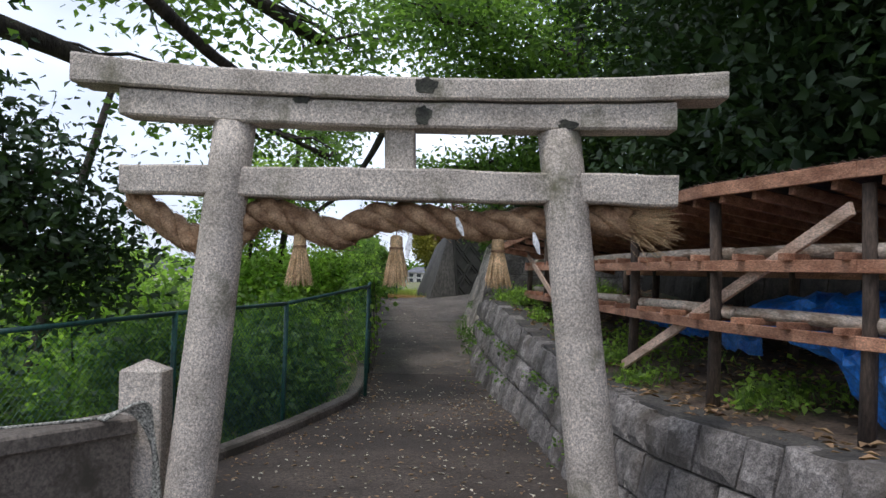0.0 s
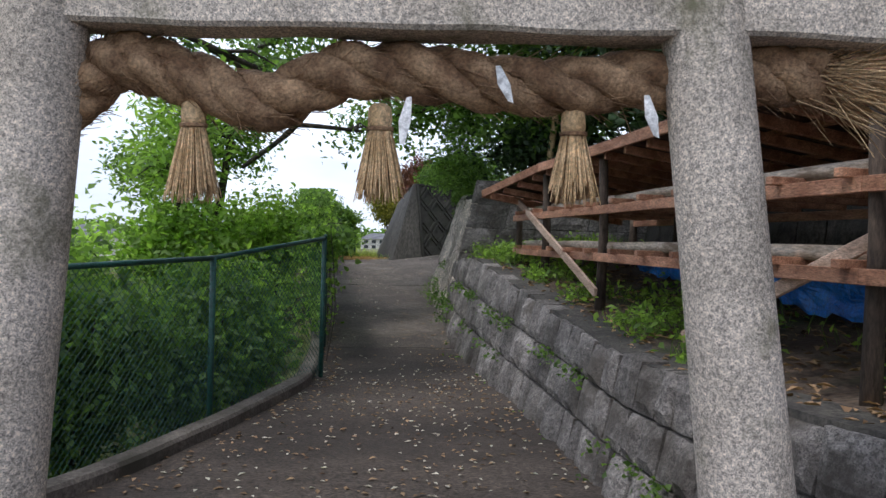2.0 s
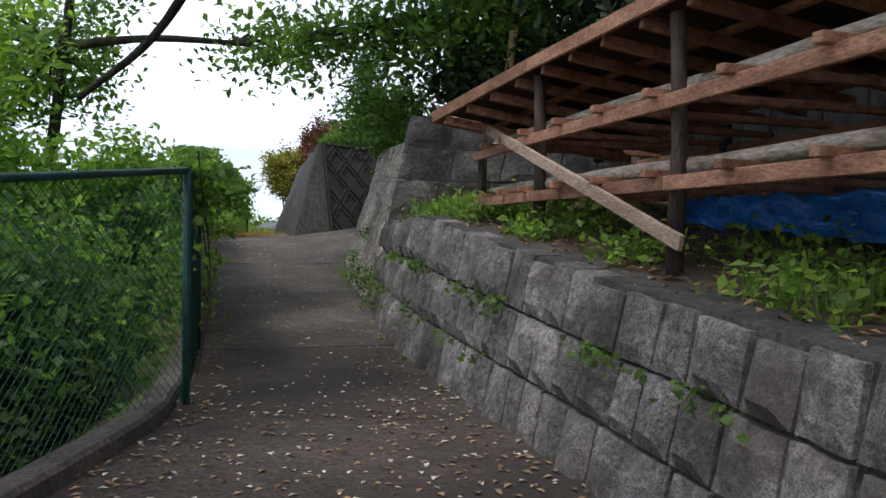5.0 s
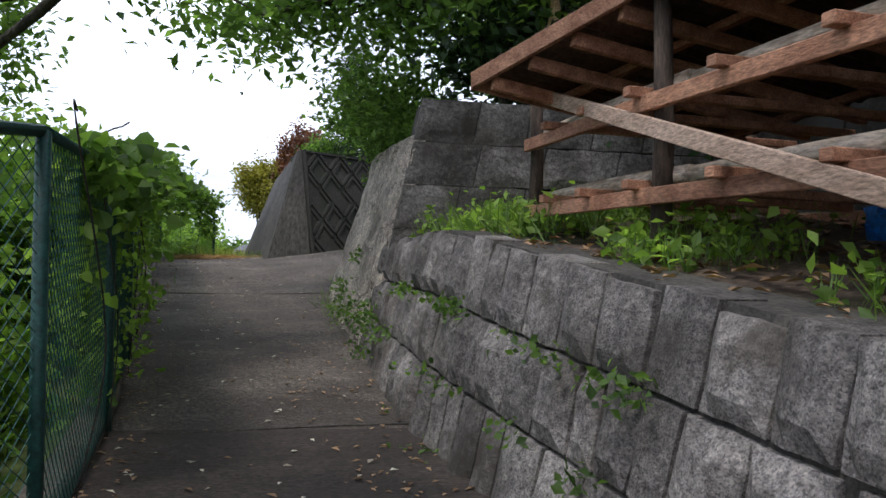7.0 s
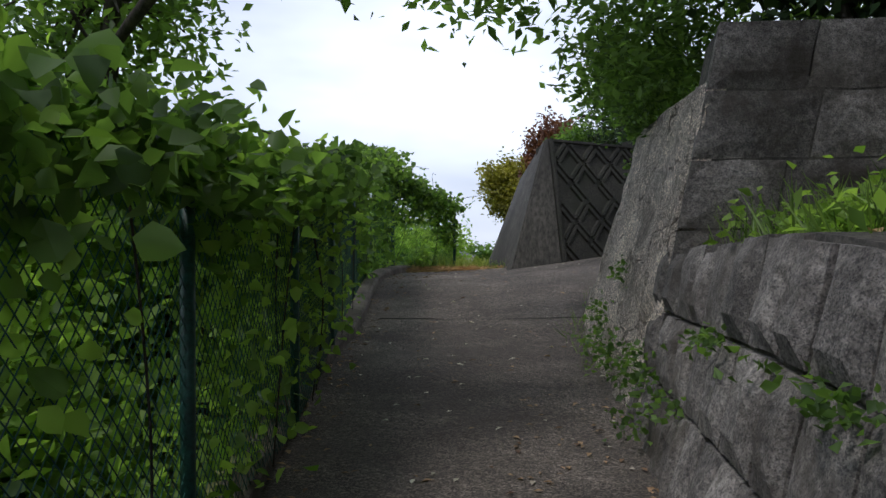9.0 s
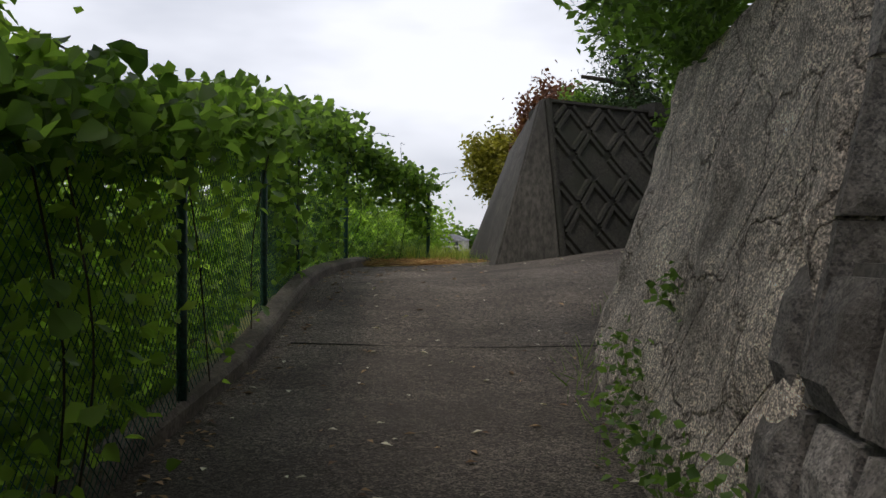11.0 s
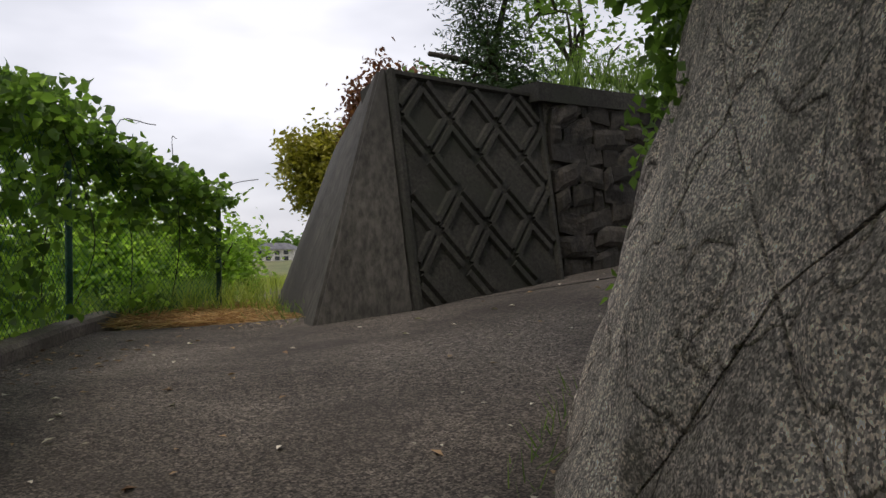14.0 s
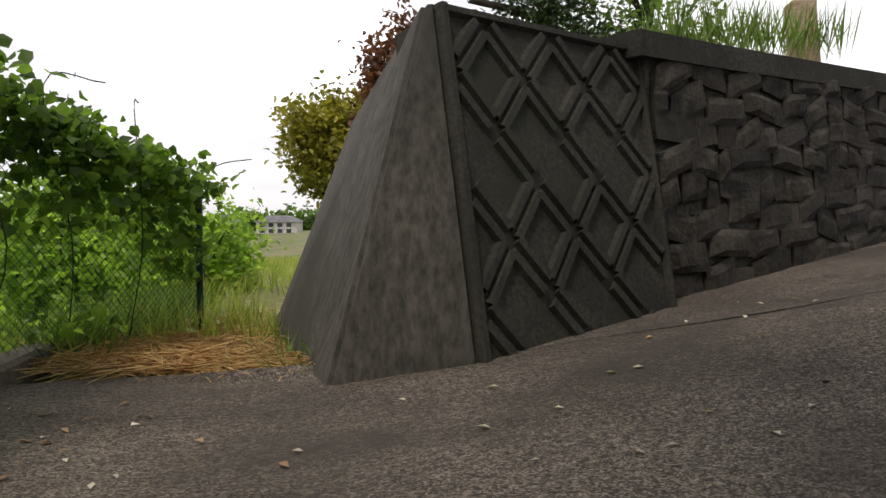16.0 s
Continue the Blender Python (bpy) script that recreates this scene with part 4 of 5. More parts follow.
def tarp(points, label, sag=0.12):
    """A crumpled sheet through a grid of points."""
    rows_, cols = len(points), len(points[0])
    v, f, N, M = [], [], 40, 26
    for j in range(M + 1):
        for i in range(N + 1):
            u, w = i / N * (cols - 1), j / M * (rows_ - 1)
            a, b = min(int(u), cols - 2), min(int(w), rows_ - 2)
            fu, fw = u - a, w - b
            q = (Vector(points[b][a]) * (1 - fu) + Vector(points[b][a + 1]) * fu) * (1 - fw) + (Vector(points[b + 1][a]) * (1 - fu) + Vector(points[b + 1][a + 1]) * fu) * fw
            q += noise.noise_vector(q * 4.5) * 0.07 + noise.noise_vector(q * 11) * 0.035 + noise.noise_vector(q * 24) * 0.012
            v.append(q)
    f = [(j * (N + 1) + i, j * (N + 1) + i + 1, (j + 1) * (N + 1) + i + 1, (j + 1) * (N + 1) + i) for j in range(M) for i in range(N)]
    ob = mesh_ob("tarpaulin", v, f, tarp_mat)
    sol = ob.modifiers.new("thickness", 'SOLIDIFY')
    sol.thickness = 0.004
    return tagged(ob, label, "tarpaulin")


def in_shed(k, deep, z):
    """A place in the shed: k along the posts, so far behind them."""
    i = min(int(k), len(POSTS) - 2)
    return tuple(Vector((*POSTS[i], z)).lerp(Vector((*POSTS[i + 1], z)), k - i).xy + (Vector(back[i]).lerp(Vector(back[i + 1]), k - i) - Vector(POSTS[i]).lerp(Vector(POSTS[i + 1]), k - i)) * deep / 1.55) + (z,)


tarp([[in_shed(k, 1.2, 2.1) for k in (3.0, 2.4, 1.8, 1.0)], [in_shed(k, 0.45, 2.03) for k in (3.05, 2.4, 1.8, 1.0)],
      [in_shed(3.1, 0.25, 1.93), in_shed(2.5, 0.12, 1.82), in_shed(1.95, 0.05, 1.62), in_shed(1.0, 0.0, 1.5)],
      [in_shed(3.0, 0.35, 1.88), in_shed(2.4, 0.3, 1.7), in_shed(1.95, 0.15, 1.28), in_shed(1.0, 0.1, 1.2)]], "crumpled bright blue tarpaulin over the lower shelf")
tarp([[in_shed(k, 1.5, 1.84) for k in (6.0, 5.0, 3.8)], [in_shed(k, 1.05, 1.8) for k in (6.0, 5.0, 3.8)], [in_shed(6.0, 1.1, 1.66), in_shed(5.0, 1.1, 1.55), in_shed(3.8, 1.1, 1.48)]],
     "dusty blue tarpaulin covering the goods on the shelf")

# ---- green chain-link fence ----
FENCE = [(-3.9, 5.6), (-3.1, 7.4), (-2.5, 9.2), (-1.88, 10.95), (-1.3, 12.66), (-0.66, 14.45), (-0.92, 16.4), (-1.22, 18.2), (-1.58, 20.0), (-1.98, 22.0), (-2.3, 23.6), (-2.36, 25.4), (-1.75, 27.3)]
FH = 1.42
fence = thing("fence", "green chain-link fence with tube posts overgrown by vines", "fence")
fb = [Vector((x, y, road_z(x, y) + 0.06 - float(np.interp(y, [5.6, 9.2, 10.95, 12.66, 14.45], [0.3, 0.22, 0.17, 0.17, 0.03])))) for x, y in FENCE]
ft = [p + Vector((0, 0, FH if p.y < 27 else 0.95)) for p in fb]
for p, q in zip(fb, ft):
    tube_ob("post", [p - Vector((0, 0, 0.3)), q], 0.025, green_paint, fence, sides=10)
for a, b, ta, tb in zip(fb, fb[1:], ft, ft[1:]):
    tube_ob("top_rail", [ta, ta.lerp(tb, 0.5) + Vector((0, 0, 0.06 if tb.y > 27 else 0)), tb], 0.021, green_paint, fence, sides=8)
    L = (b - a).length
    e = (b - a) / L
    side = Vector((-e.y, e.x, 0)).normalized()
    wv, wf = [], []
    for sgn in (1, -1):
        for c0 in np.arange(-FH, L, 0.062):
            s0, s1 = max(0, c0), min(L, c0 + FH)
            if s1 - s0 < 0.02:
                continue
            h0, h1 = s0 - c0, s1 - c0
            if sgn < 0:
                h0, h1 = FH - h0, FH - h1
            g0, g1 = ((ta.z - a.z) * (1 - k) + (tb.z - b.z) * k for k in (s0 / L, s1 / L))
            p, q = a + e * s0 + Vector((0, 0, h0 * g0 / FH)), a + e * s1 + Vector((0, 0, h1 * g1 / FH))
            off = side * 0.003 * sgn
            v, f = tube([p + off, q + off], 0.0021, 3)
            wf += [tuple(k + len(wv) for k in fa) for fa in f[:-2]]
            wv += v
    mesh_ob("wire_mesh", wv, wf, wire_mat, fence)


# ---- plants ----
def spread_on(n, y0, y1, x_of):
    y = rng.uniform(y0, y1, n)
    return np.stack([np.array([x_of(v) for v in y]), y], 1)


def shrub(label, centre, radii, n, leaf, mat, per=26, spread=0.16, stems=5, name="shrub", aspect=0.55, category="shrub", ground=None):
    """Stems from the ground into a loose mass of leaves."""
    root = thing(name, label, category)
    c = Vector(centre)
    g = ground if ground is not None else ground_z(c.x, c.y)
    for k in range(stems):
        a = k * 6.283 / stems + c.x
        q = c + Vector((math.cos(a) * radii[0] * 0.6, math.sin(a) * radii[1] * 0.6, radii[2] * 0.5))
        b = Vector((c.x + math.cos(a) * 0.15, c.y + math.sin(a) * 0.15, g - 0.1))
        tube_ob("stem", smooth_path([b, b.lerp(q, 0.5) + Vector((0, 0, 0.15)), q], 4), [0.035 - 0.0035 * i for i in range(9)], bark, root, sides=6)
    leaves("foliage", clumps(blob(centre, radii, n, 0.3), per, spread), leaf, mat, root, aspect=aspect, droop=0.4, round_leaf=leaf < 0.1)
    return root


GREEN = "dense bright green hillside shrub behind the chain-link fence"
for (x, y, z, rx, ry, rz, n, lf, mt) in (
        (-4.6, 11.0, 0.3, 1.4, 1.6, 1.1, 260, 0.14, leaf_mid), (-3.0, 13.6, 0.7, 1.0, 1.5, 1.0, 330, 0.12, leaf_mid),
        (-2.1, 15.4, 0.6, 0.75, 1.2, 0.95, 300, 0.12, leaf_mid), (-2.4, 16.9, 0.6, 0.9, 1.2, 1.0, 360, 0.12, leaf_bright),
        (-2.8, 18.9, 0.7, 0.9, 1.3, 1.1, 190, 0.12, leaf_bright), (-3.1, 21.0, 1.1, 1.0, 1.4, 1.2, 170, 0.12, leaf_bright),
        (-3.6, 23.4, 1.3, 1.0, 1.5, 1.2, 170, 0.12, leaf_bright), (-3.9, 26.0, 1.3, 1.0, 1.5, 1.1, 200, 0.12, leaf_bright),
        (-3.5, 29.0, 1.6, 1.0, 1.3, 1.1, 260, 0.11, leaf_bright), (-5.0, 15.5, 0.8, 1.7, 2.0, 1.5, 280, 0.15, leaf_bright),
        (-6.5, 9.0, -0.6, 1.8, 2.0, 1.1, 220, 0.15, leaf_bright), (-6.8, 19.0, 0.6, 2.0, 2.6, 1.6, 260, 0.17, leaf_mid),
        (-2.9, 31.5, 1.6, 0.8, 1.2, 0.9, 160, 0.11, leaf_bright), (-2.3, 18.9, 1.9, 0.6, 1.0, 0.6, 170, 0.1, leaf_bright),
        (-3.1, 17.6, 1.75, 0.8, 1.0, 0.65, 200, 0.11, leaf_bright)):
    shrub(GREEN, (x, y, z), (rx, ry, rz), n, lf, mt, per=40)

# taller young tree with long light leaves beyond the fence
tree("slim young tree with bright feathery leaves above the fence", (-3.4, 17.6, -0.6), (-3.1, 17.4, 3.6), 0.06,
     [((-3.1, 17.3, 3.5), (0.7, 0.7, 0.7), 45), ((-3.6, 18.0, 2.9), (0.6, 0.6, 0.5), 30)], 0.17, leaf_bright, per=24, spread=0.22, aspect=0.3)

# vines over the fence
vine = thing("vine", "broad-leaved green vine smothering the chain-link fence", "climbing vine")
fpath = [p for p in fb[5:]]
seg = [(a, b) for a, b in zip(fpath, fpath[1:])]


def fence_points(n, lo, hi, out, y_min=15.2, y_max=29.0, dens=None):
    pts = []
    lens = np.array([(b - a).length for a, b in seg])
    pick = rng.choice(len(seg), n, p=lens / lens.sum())
    for k in pick:
        a, b = seg[k]
        p = a.lerp(b, rng.uniform())
        if y_min < p.y < y_max:
            h = rng.uniform(lo, hi)
            bare = noise.noise(Vector((p.y * 0.9, h * 1.2, 2.0)))
            if bare > -0.12 or h > FH - 0.12:
                e = (b - a).normalized()
                off = abs(rng.normal()) * -out * 1.3 if rng.uniform() < 0.72 and h < FH - 0.1 else rng.normal() * out
                pts.append(p + Vector((e.y, -e.x, 0)) * off + Vector((0, 0, h * float(np.interp(p.y, [25.4, 27.3], [1.0, 0.68])))))
    return np.array(pts)


leaves("foliage", fence_points(9500, 0.1, FH + 0.1, 0.11), 0.07, leaf_bright, vine, aspect=0.75, up=0.2, droop=0.5, round_leaf=True)
crest = fence_points(9500, FH - 0.2, FH + 0.16, 0.15)
crest[crest[:, 1] < 20.5, 2] -= 0.1
crest[:, 2] += 0.07 * np.sin(crest[:, 1] * 2.1) * np.sin(crest[:, 1] * 0.77 + 1)
leaves("crest_foliage", crest, 0.075, leaf_mid, vine, aspect=0.8, up=0.4, droop=0.3, round_leaf=True)
for k in range(14):
    a, b = seg[k % len(seg)]
    p = a.lerp(b, rng.uniform()) + Vector((0.05, 0, 0.05))
    tube_ob("stem", smooth_path([p, p + Vector((rng.normal() * 0.05, rng.normal() * 0.2, 0.6)), p + Vector((rng.normal() * 0.05, rng.normal() * 0.3, FH)),
                                 p + Vector((rng.normal() * 0.1, rng.normal() * 0.4, FH + rng.uniform(0.0, 0.08)))], 5), 0.004, bark, vine, sides=5)
for k, (y, dx) in enumerate(((26.9, 0.35), (27.1, 0.6))):
    p = Vector((-1.95, y, road_z(-2, y) + 1.1))
    tube_ob("tendril", smooth_path([p, p + Vector((dx * 0.4, 0.1, 0.03)), p + Vector((dx * 0.7, 0.05, 0.09)), p + Vector((dx, 0.1, 0.02 + 0.1 * (k % 2)))], 5), 0.004, bark, vine, sides=5)
leaves("lane_side_foliage", fence_points(5200, 0.15, FH, 0.1, 21.5, 27.4) + (0.07, 0, 0), 0.09, leaf_mid, vine, aspect=0.8, up=0.2, droop=0.7, round_leaf=True)
# the nearest large leaves, each a leaf of its own
bm = bmesh.new()
outline = [(0, -0.5), (0.32, -0.42), (0.5, -0.1), (0.34, 0.25), (0, 0.55), (-0.34, 0.25), (-0.5, -0.1), (-0.32, -0.42)]
vs = [bm.verts.new((x, y, 0.1 * abs(x) - 0.12 * y * y)) for x, y in outline]
mid = [bm.verts.new((0, -0.15, -0.02)), bm.verts.new((0, 0.2, -0.03))]
for k in range(8):
    bm.faces.new((vs[k], vs[(k + 1) % 8], mid[0] if k in (0, 1, 6, 7, 2, 5) else mid[1]))
bm.faces.new((vs[3], mid[1], mid[0]))
bm.faces.new((vs[5], mid[0], mid[1]))
big = bpy.data.meshes.new("leaf")
bm.to_mesh(big)
bm.free()
big.materials.append(leafy("vine_leaf", (0.07, 0.14, 0.03), (0.16, 0.27, 0.07), 0.4))
lp = fence_points(520, 0.15, FH + 0.02, 0.15, 15.4, 22.0)[:280]
for p in lp:
    ob = new("leaf", big)
    ob.parent = vine
    ob.matrix_basis = Matrix.LocRotScale(Vector(p) + Vector((0.06, 0, 0)), Euler((rng.uniform(0.3, 1.6), rng.uniform(-0.6, 0.6), rng.uniform(0.6, 2.6))), Vector((1, 1, 1)) * rng.uniform(0.06, 0.1))

# great trees
DARK = "large dark evergreen tree with dense small leaves"
tree(DARK, (-6.0, 10.4, -3.0), (-4.6, 9.8, 4.2), 0.22,
     [((-3.0, 10.2, 2.65), (0.75, 0.75, 0.65), 90), ((-3.8, 9.5, 3.35), (1.0, 1.0, 0.75), 95), ((-2.65, 10.6, 2.1), (0.45, 0.55, 0.4), 36),
      ((-3.9, 10.3, 1.5), (0.9, 0.9, 0.7), 30)], 0.105, leaf_dark, per=44, spread=0.22)
canopy = tree("spreading tree with a dark bough reaching over the lane", (-7.5, 7.5, -3.5), (-5.5, 8.6, 6.0), 0.34,
     [((-3.9, 10.5, 5.2), (1.1, 1.1, 0.5), 40), ((-2.4, 11.8, 5.0), (1.0, 1.2, 0.5), 45), ((-1.2, 13.5, 4.9), (1.0, 1.0, 0.45), 40), ((-4.6, 9.0, 4.6), (1.2, 1.0, 0.5), 50),
      ((-2.6, 12.5, 4.0), (0.6, 0.6, 0.35), 16)], 0.13, leaf_mid, per=22, spread=0.24)
tube_ob("bough", smooth_path([(-6.6, 8.0, 5.0), (-4.6, 8.3, 5.0), (-2.6, 8.5, 4.95), (-1.2, 9.0, 5.15), (0.3, 9.8, 5.5)], 6), [0.2 - 0.006 * i for i in range(25)], bark, canopy, sides=10, wob=0.25)
tube_ob("bough", smooth_path([(-2.9, 8.5, 4.95), (-2.2, 10.0, 4.55), (-1.6, 12.3, 4.1), (-0.6, 14.5, 4.6)], 6), [0.085 - 0.003 * i for i in range(19)], bark, canopy, sides=8, wob=0.2)
hang = tree("leafy tree leaning over the fence with a drooping branch", (-4.2, 20.5, -1.5), (-2.6, 18.9, 4.8), 0.12,
     [((-3.2, 19.6, 3.6), (0.85, 0.9, 0.7), 110), ((-4.2, 19.4, 3.0), (0.8, 0.8, 0.5), 80), ((-2.3, 18.6, 4.5), (0.6, 0.8, 0.6), 36), ((-1.7, 17.4, 4.7), (0.8, 0.8, 0.5), 34), ((-0.7, 18.2, 3.55), (0.5, 0.5, 0.2), 11)], 0.11, leaf_mid, per=26, spread=0.17)
tube_ob("bough", smooth_path([(-0.9, 17.2, 5.3), (-1.0, 17.6, 4.5), (-1.7, 18.2, 3.6), (-2.6, 18.7, 3.0)], 6), [0.07 - 0.002 * i for i in range(19)], bark, hang, sides=8, wob=0.2)
over = tree("overhanging branch tree with sparse drooping leaves", (-6.0, 14.0, -2.5), (-4.0, 14.0, 4.6), 0.13,
     [((-2.2, 14.6, 3.85), (0.55, 0.8, 0.25), 14), ((-1.4, 15.2, 3.75), (0.5, 0.6, 0.2), 9), ((-2.9, 14.5, 4.1), (0.6, 0.7, 0.3), 14), ((-1.7, 16.9, 3.9), (0.5, 0.6, 0.2), 9)], 0.12, leaf_mid, per=16, spread=0.15)
tree("tall broadleaf tree with sunlit green crown behind the gate", (3.6, 21.5, 2.5), (2.4, 20.5, 7.5), 0.2,
     [((1.0, 19.5, 6.0), (1.8, 1.6, 0.9), 150), ((2.6, 19.5, 5.2), (1.5, 1.5, 1.0), 120), ((0.0, 18.0, 6.6), (1.6, 1.5, 0.7), 100), ((2.8, 21.5, 4.4), (1.2, 1.2, 0.9), 90),
      ((1.9, 18.9, 4.2), (0.9, 0.7, 0.5), 45), ((-0.3, 20.5, 4.15), (0.8, 0.8, 0.28), 34), ((0.9, 20.5, 4.25), (0.8, 0.8, 0.35), 46)], 0.14, leaf_mid, per=34, spread=0.26)
tree("bright green broadleaf tree rising over the lane", (6.5, 26.5, 2.5), (4.0, 24.0, 9.0), 0.24,
     [((1.5, 22.0, 8.6), (2.2, 2.0, 1.1), 140), ((-0.6, 21.0, 8.3), (1.5, 1.5, 0.7), 80), ((4.0, 22.5, 7.6), (2.2, 1.8, 1.4), 150)], 0.16, leaf_bright, per=32, spread=0.3)
for k, (x, y, z, h) in enumerate(((5.6, 12.2, 3.6, 7.5), (7.8, 9.5, 4.4, 8.0), (5.0, 15.5, 3.6, 7.5), (9.5, 6.0, 4.6, 8.5), (4.6, 18.6, 3.5, 7.0), (8.5, 14.5, 5.5, 8.0))):
    tree(DARK, (x, y, z - 0.4), (x - 0.6, y, z + h), 0.24,
         [((x - 0.8, y - 0.2, z + 1.6), (1.8, 1.7, 1.1), 150), ((x + 0.6, y + 1.0, z + 2.6), (1.8, 1.8, 1.3), 130), ((x - 0.8, y + 0.4, z + 3.9), (2.0, 2.0, 1.5), 150),
          ((x, y, z + 5.8), (1.9, 1.9, 1.5), 120)], 0.15, leaf_dark, per=36, spread=0.28)
# added occluder: trunk behind the camera, boughs mostly above view, cutting sky light
tree("added dark tree, mostly out of view, whose boughs shade the gate from above", (6.8, 3.0, 0.6), (5.0, 5.0, 8.0), 0.3,
     [((3.6, 7.0, 6.6), (2.0, 2.0, 1.0), 130), ((1.6, 10.5, 6.9), (2.2, 2.0, 0.9), 130), ((3.4, 12.5, 6.0), (1.8, 1.8, 1.0), 130), ((5.5, 6.0, 7.5), (2.2, 2.2, 1.2), 120)], 0.15, leaf_dark, per=34, spread=0.3)
for x, y, z in ((6.0, 9.3, 4.1), (4.9, 12.4, 4.2), (8.6, 6.6, 4.3), (7.6, 9.0, 5.2), (4.4, 15.2, 4.2), (11.0, 4.5, 4.6), (6.6, 12.6, 5.6), (4.3, 17.8, 4.0), (9.8, 8.2, 6.6)):
    shrub("dense dark evergreen undergrowth on the slope behind the shed", (x, y, z), (1.9, 1.9, 1.3), 230, 0.17, leaf_dark, per=36, spread=0.25, ground=3.3)
shrub("dense dark evergreen undergrowth on top of the tall wall end", (2.1, 19.1, 3.5), (1.0, 0.55, 0.45), 90, 0.12, leaf_dark, per=34, spread=0.18, ground=2.9)
yp = thing("leaning_pole", "yellowed bamboo pole leaning behind the shed roof", "pole")
tube_ob("culm", [(2.15, 18.6, 2.9), (2.35, 18.7, 4.6)], 0.05, straw_pale, yp, sides=8)

# bushes and trees beyond the patterned block
tree("dark bushy conifer behind the concrete block", (1.2, 29.2, 2.6), (1.1, 29.0, 5.4), 0.07,
     [((1.0, 29.0, 4.0), (0.6, 0.6, 0.9), 70), ((0.9, 28.9, 5.2), (0.45, 0.45, 0.8), 45), ((1.2, 28.6, 3.5), (0.7, 0.5, 0.4), 50)], 0.08, leaf_dark, per=80, spread=0.14, aspect=0.3)
tree("slender light green tree behind the wall", (2.3, 29.8, 2.6), (2.2, 29.6, 5.2), 0.05,
     [((2.0, 29.4, 4.3), (0.6, 0.6, 0.8), 40), ((2.6, 29.6, 4.0), (0.5, 0.5, 0.7), 30), ((1.6, 29.2, 4.8), (0.4, 0.4, 0.5), 20)], 0.09, leaf_mid, per=24, spread=0.17)
shrub("rounded yellow-green clipped bush on the terrace", (-1.0, 31.2, 3.05), (0.75, 0.7, 0.62), 170, 0.085, leaf_yellow, per=75, spread=0.1)
shrub("reddish-brown leafed bush beside the conifer", (-0.2, 30.6, 3.7), (0.6, 0.6, 0.75), 130, 0.09, leaf_red, per=60, spread=0.12)
shrub("green bush behind the block", (0.35, 29.6, 3.55), (0.6, 0.6, 0.6), 120, 0.09, leaf_mid, per=60, spread=0.12)
perch = thing("cut_branch", "sawn-off dark branch sticking out over the block", "branch")
tube_ob("limb", [(1.0, 29.0, 4.05), (0.6, 28.8, 4.12), (0.3, 28.7, 4.15)], [0.04, 0.035, 0.03], bark, perch, sides=8)


def blades(name, pts, height, mat, parent=None, lean=0.45, width=0.035):
    pts = np.asarray(pts, float)
    d = np.array((0, 0, 1.0)) + rng.normal(size=pts.shape) * (lean, lean, 0.1)
    s = height
    co, tri = leaf_arrays(pts + unit(d) * height * 0.45, s, aspect=width, fold=0.3, direction=d)
    return fast_mesh(name, co, tri, mat, parent)


# weeds and grass on the bank, in joints, along the foot and on top of walls
pts = []
for _ in range(4200):
    s = rng.uniform(CUT[2], S_CORNER)
    d = abs(rng.normal()) * 0.5 + 0.28
    x, y, z = bank_z(s, min(d, 2.3))
    if noise.noise(Vector((x * 1.1, y * 1.1, 4))) > 0.2 - 0.25 * (y > 15) - 0.35 * (11.8 < y < 14):
        pts.append((x, y, z))
pts = np.array(pts)
tagged(blades("bank_grass", pts[:2600], 0.2, blade_mat), "long green grass tufts on the soil terrace", "grass", kind="stuff")
tagged(leaves("bank_weeds", np.concatenate([pts + (0, 0, 0.07), pts[:800] + (0, 0, 0.13)]) + rng.normal(size=(len(pts) + 800, 3)) * 0.05, 0.07, leaf_bright, aspect=0.6, up=0.8), "low leafy green weeds on the soil terrace", "weeds", kind="stuff")
pts = [bank_z(rng.uniform(CUT[8] - 3.4, S_CORNER), rng.uniform(0.15, 1.9)) for _ in range(1500)]
pts = [p for p in pts if p[1] > 15.6 + rng.uniform(0, 1.2)]
tagged(blades("thicket_grass", pts, 0.3, blade_mat, lean=0.6), "rank grass below the end of the tall wall", "grass", kind="stuff")
pts = np.array(pts)
tagged(leaves("thicket_weeds", pts + (0, 0, 0.1) + rng.normal(size=pts.shape) * 0.07, 0.075, leaf_bright, aspect=0.5), "leafy weeds below the end of the tall wall", "weeds", kind="stuff")
pts = []
for _ in range(38):
    s = rng.uniform(CUT[3], S_CORNER)
    f = rng.choice([0.34, 0.67, 0.67, 0.02])
    c = np.array(low_pt(s, top_low(s) * f, 0.05))
    pts.append(c + rng.normal(size=(26, 3)) * (0.07, 0.1, 0.03))
for _ in range(20):
    s = S_CORNER + abs(rng.normal()) * 1.4 - 0.4
    c = np.array(high_pt(s, rng.uniform(0.0, 0.45), 0.06))
    pts.append(c + rng.normal(size=(30, 3)) * (0.06, 0.1, 0.05))
for s, h in ((CUT[11] + 0.4, 1.35), (CUT[9], 0.75)):
    pts.append(np.array(high_pt(s, h, 0.06)) + rng.normal(size=(40, 3)) * 0.045)
tagged(leaves("joint_weeds", np.concatenate(pts), 0.045, leaf_mid, aspect=0.7, up=0.3), "small green weeds rooted in the wall joints", "weeds", kind="stuff")
pts = np.array([high_pt(rng.uniform(CUT[9], CUT[13] + 1), rng.uniform(-0.02, 0.0), 0.07) for _ in range(500)])
for i in range(len(pts)):
    pts[i] += (rng.normal() * 0.02, 0, -0.02)
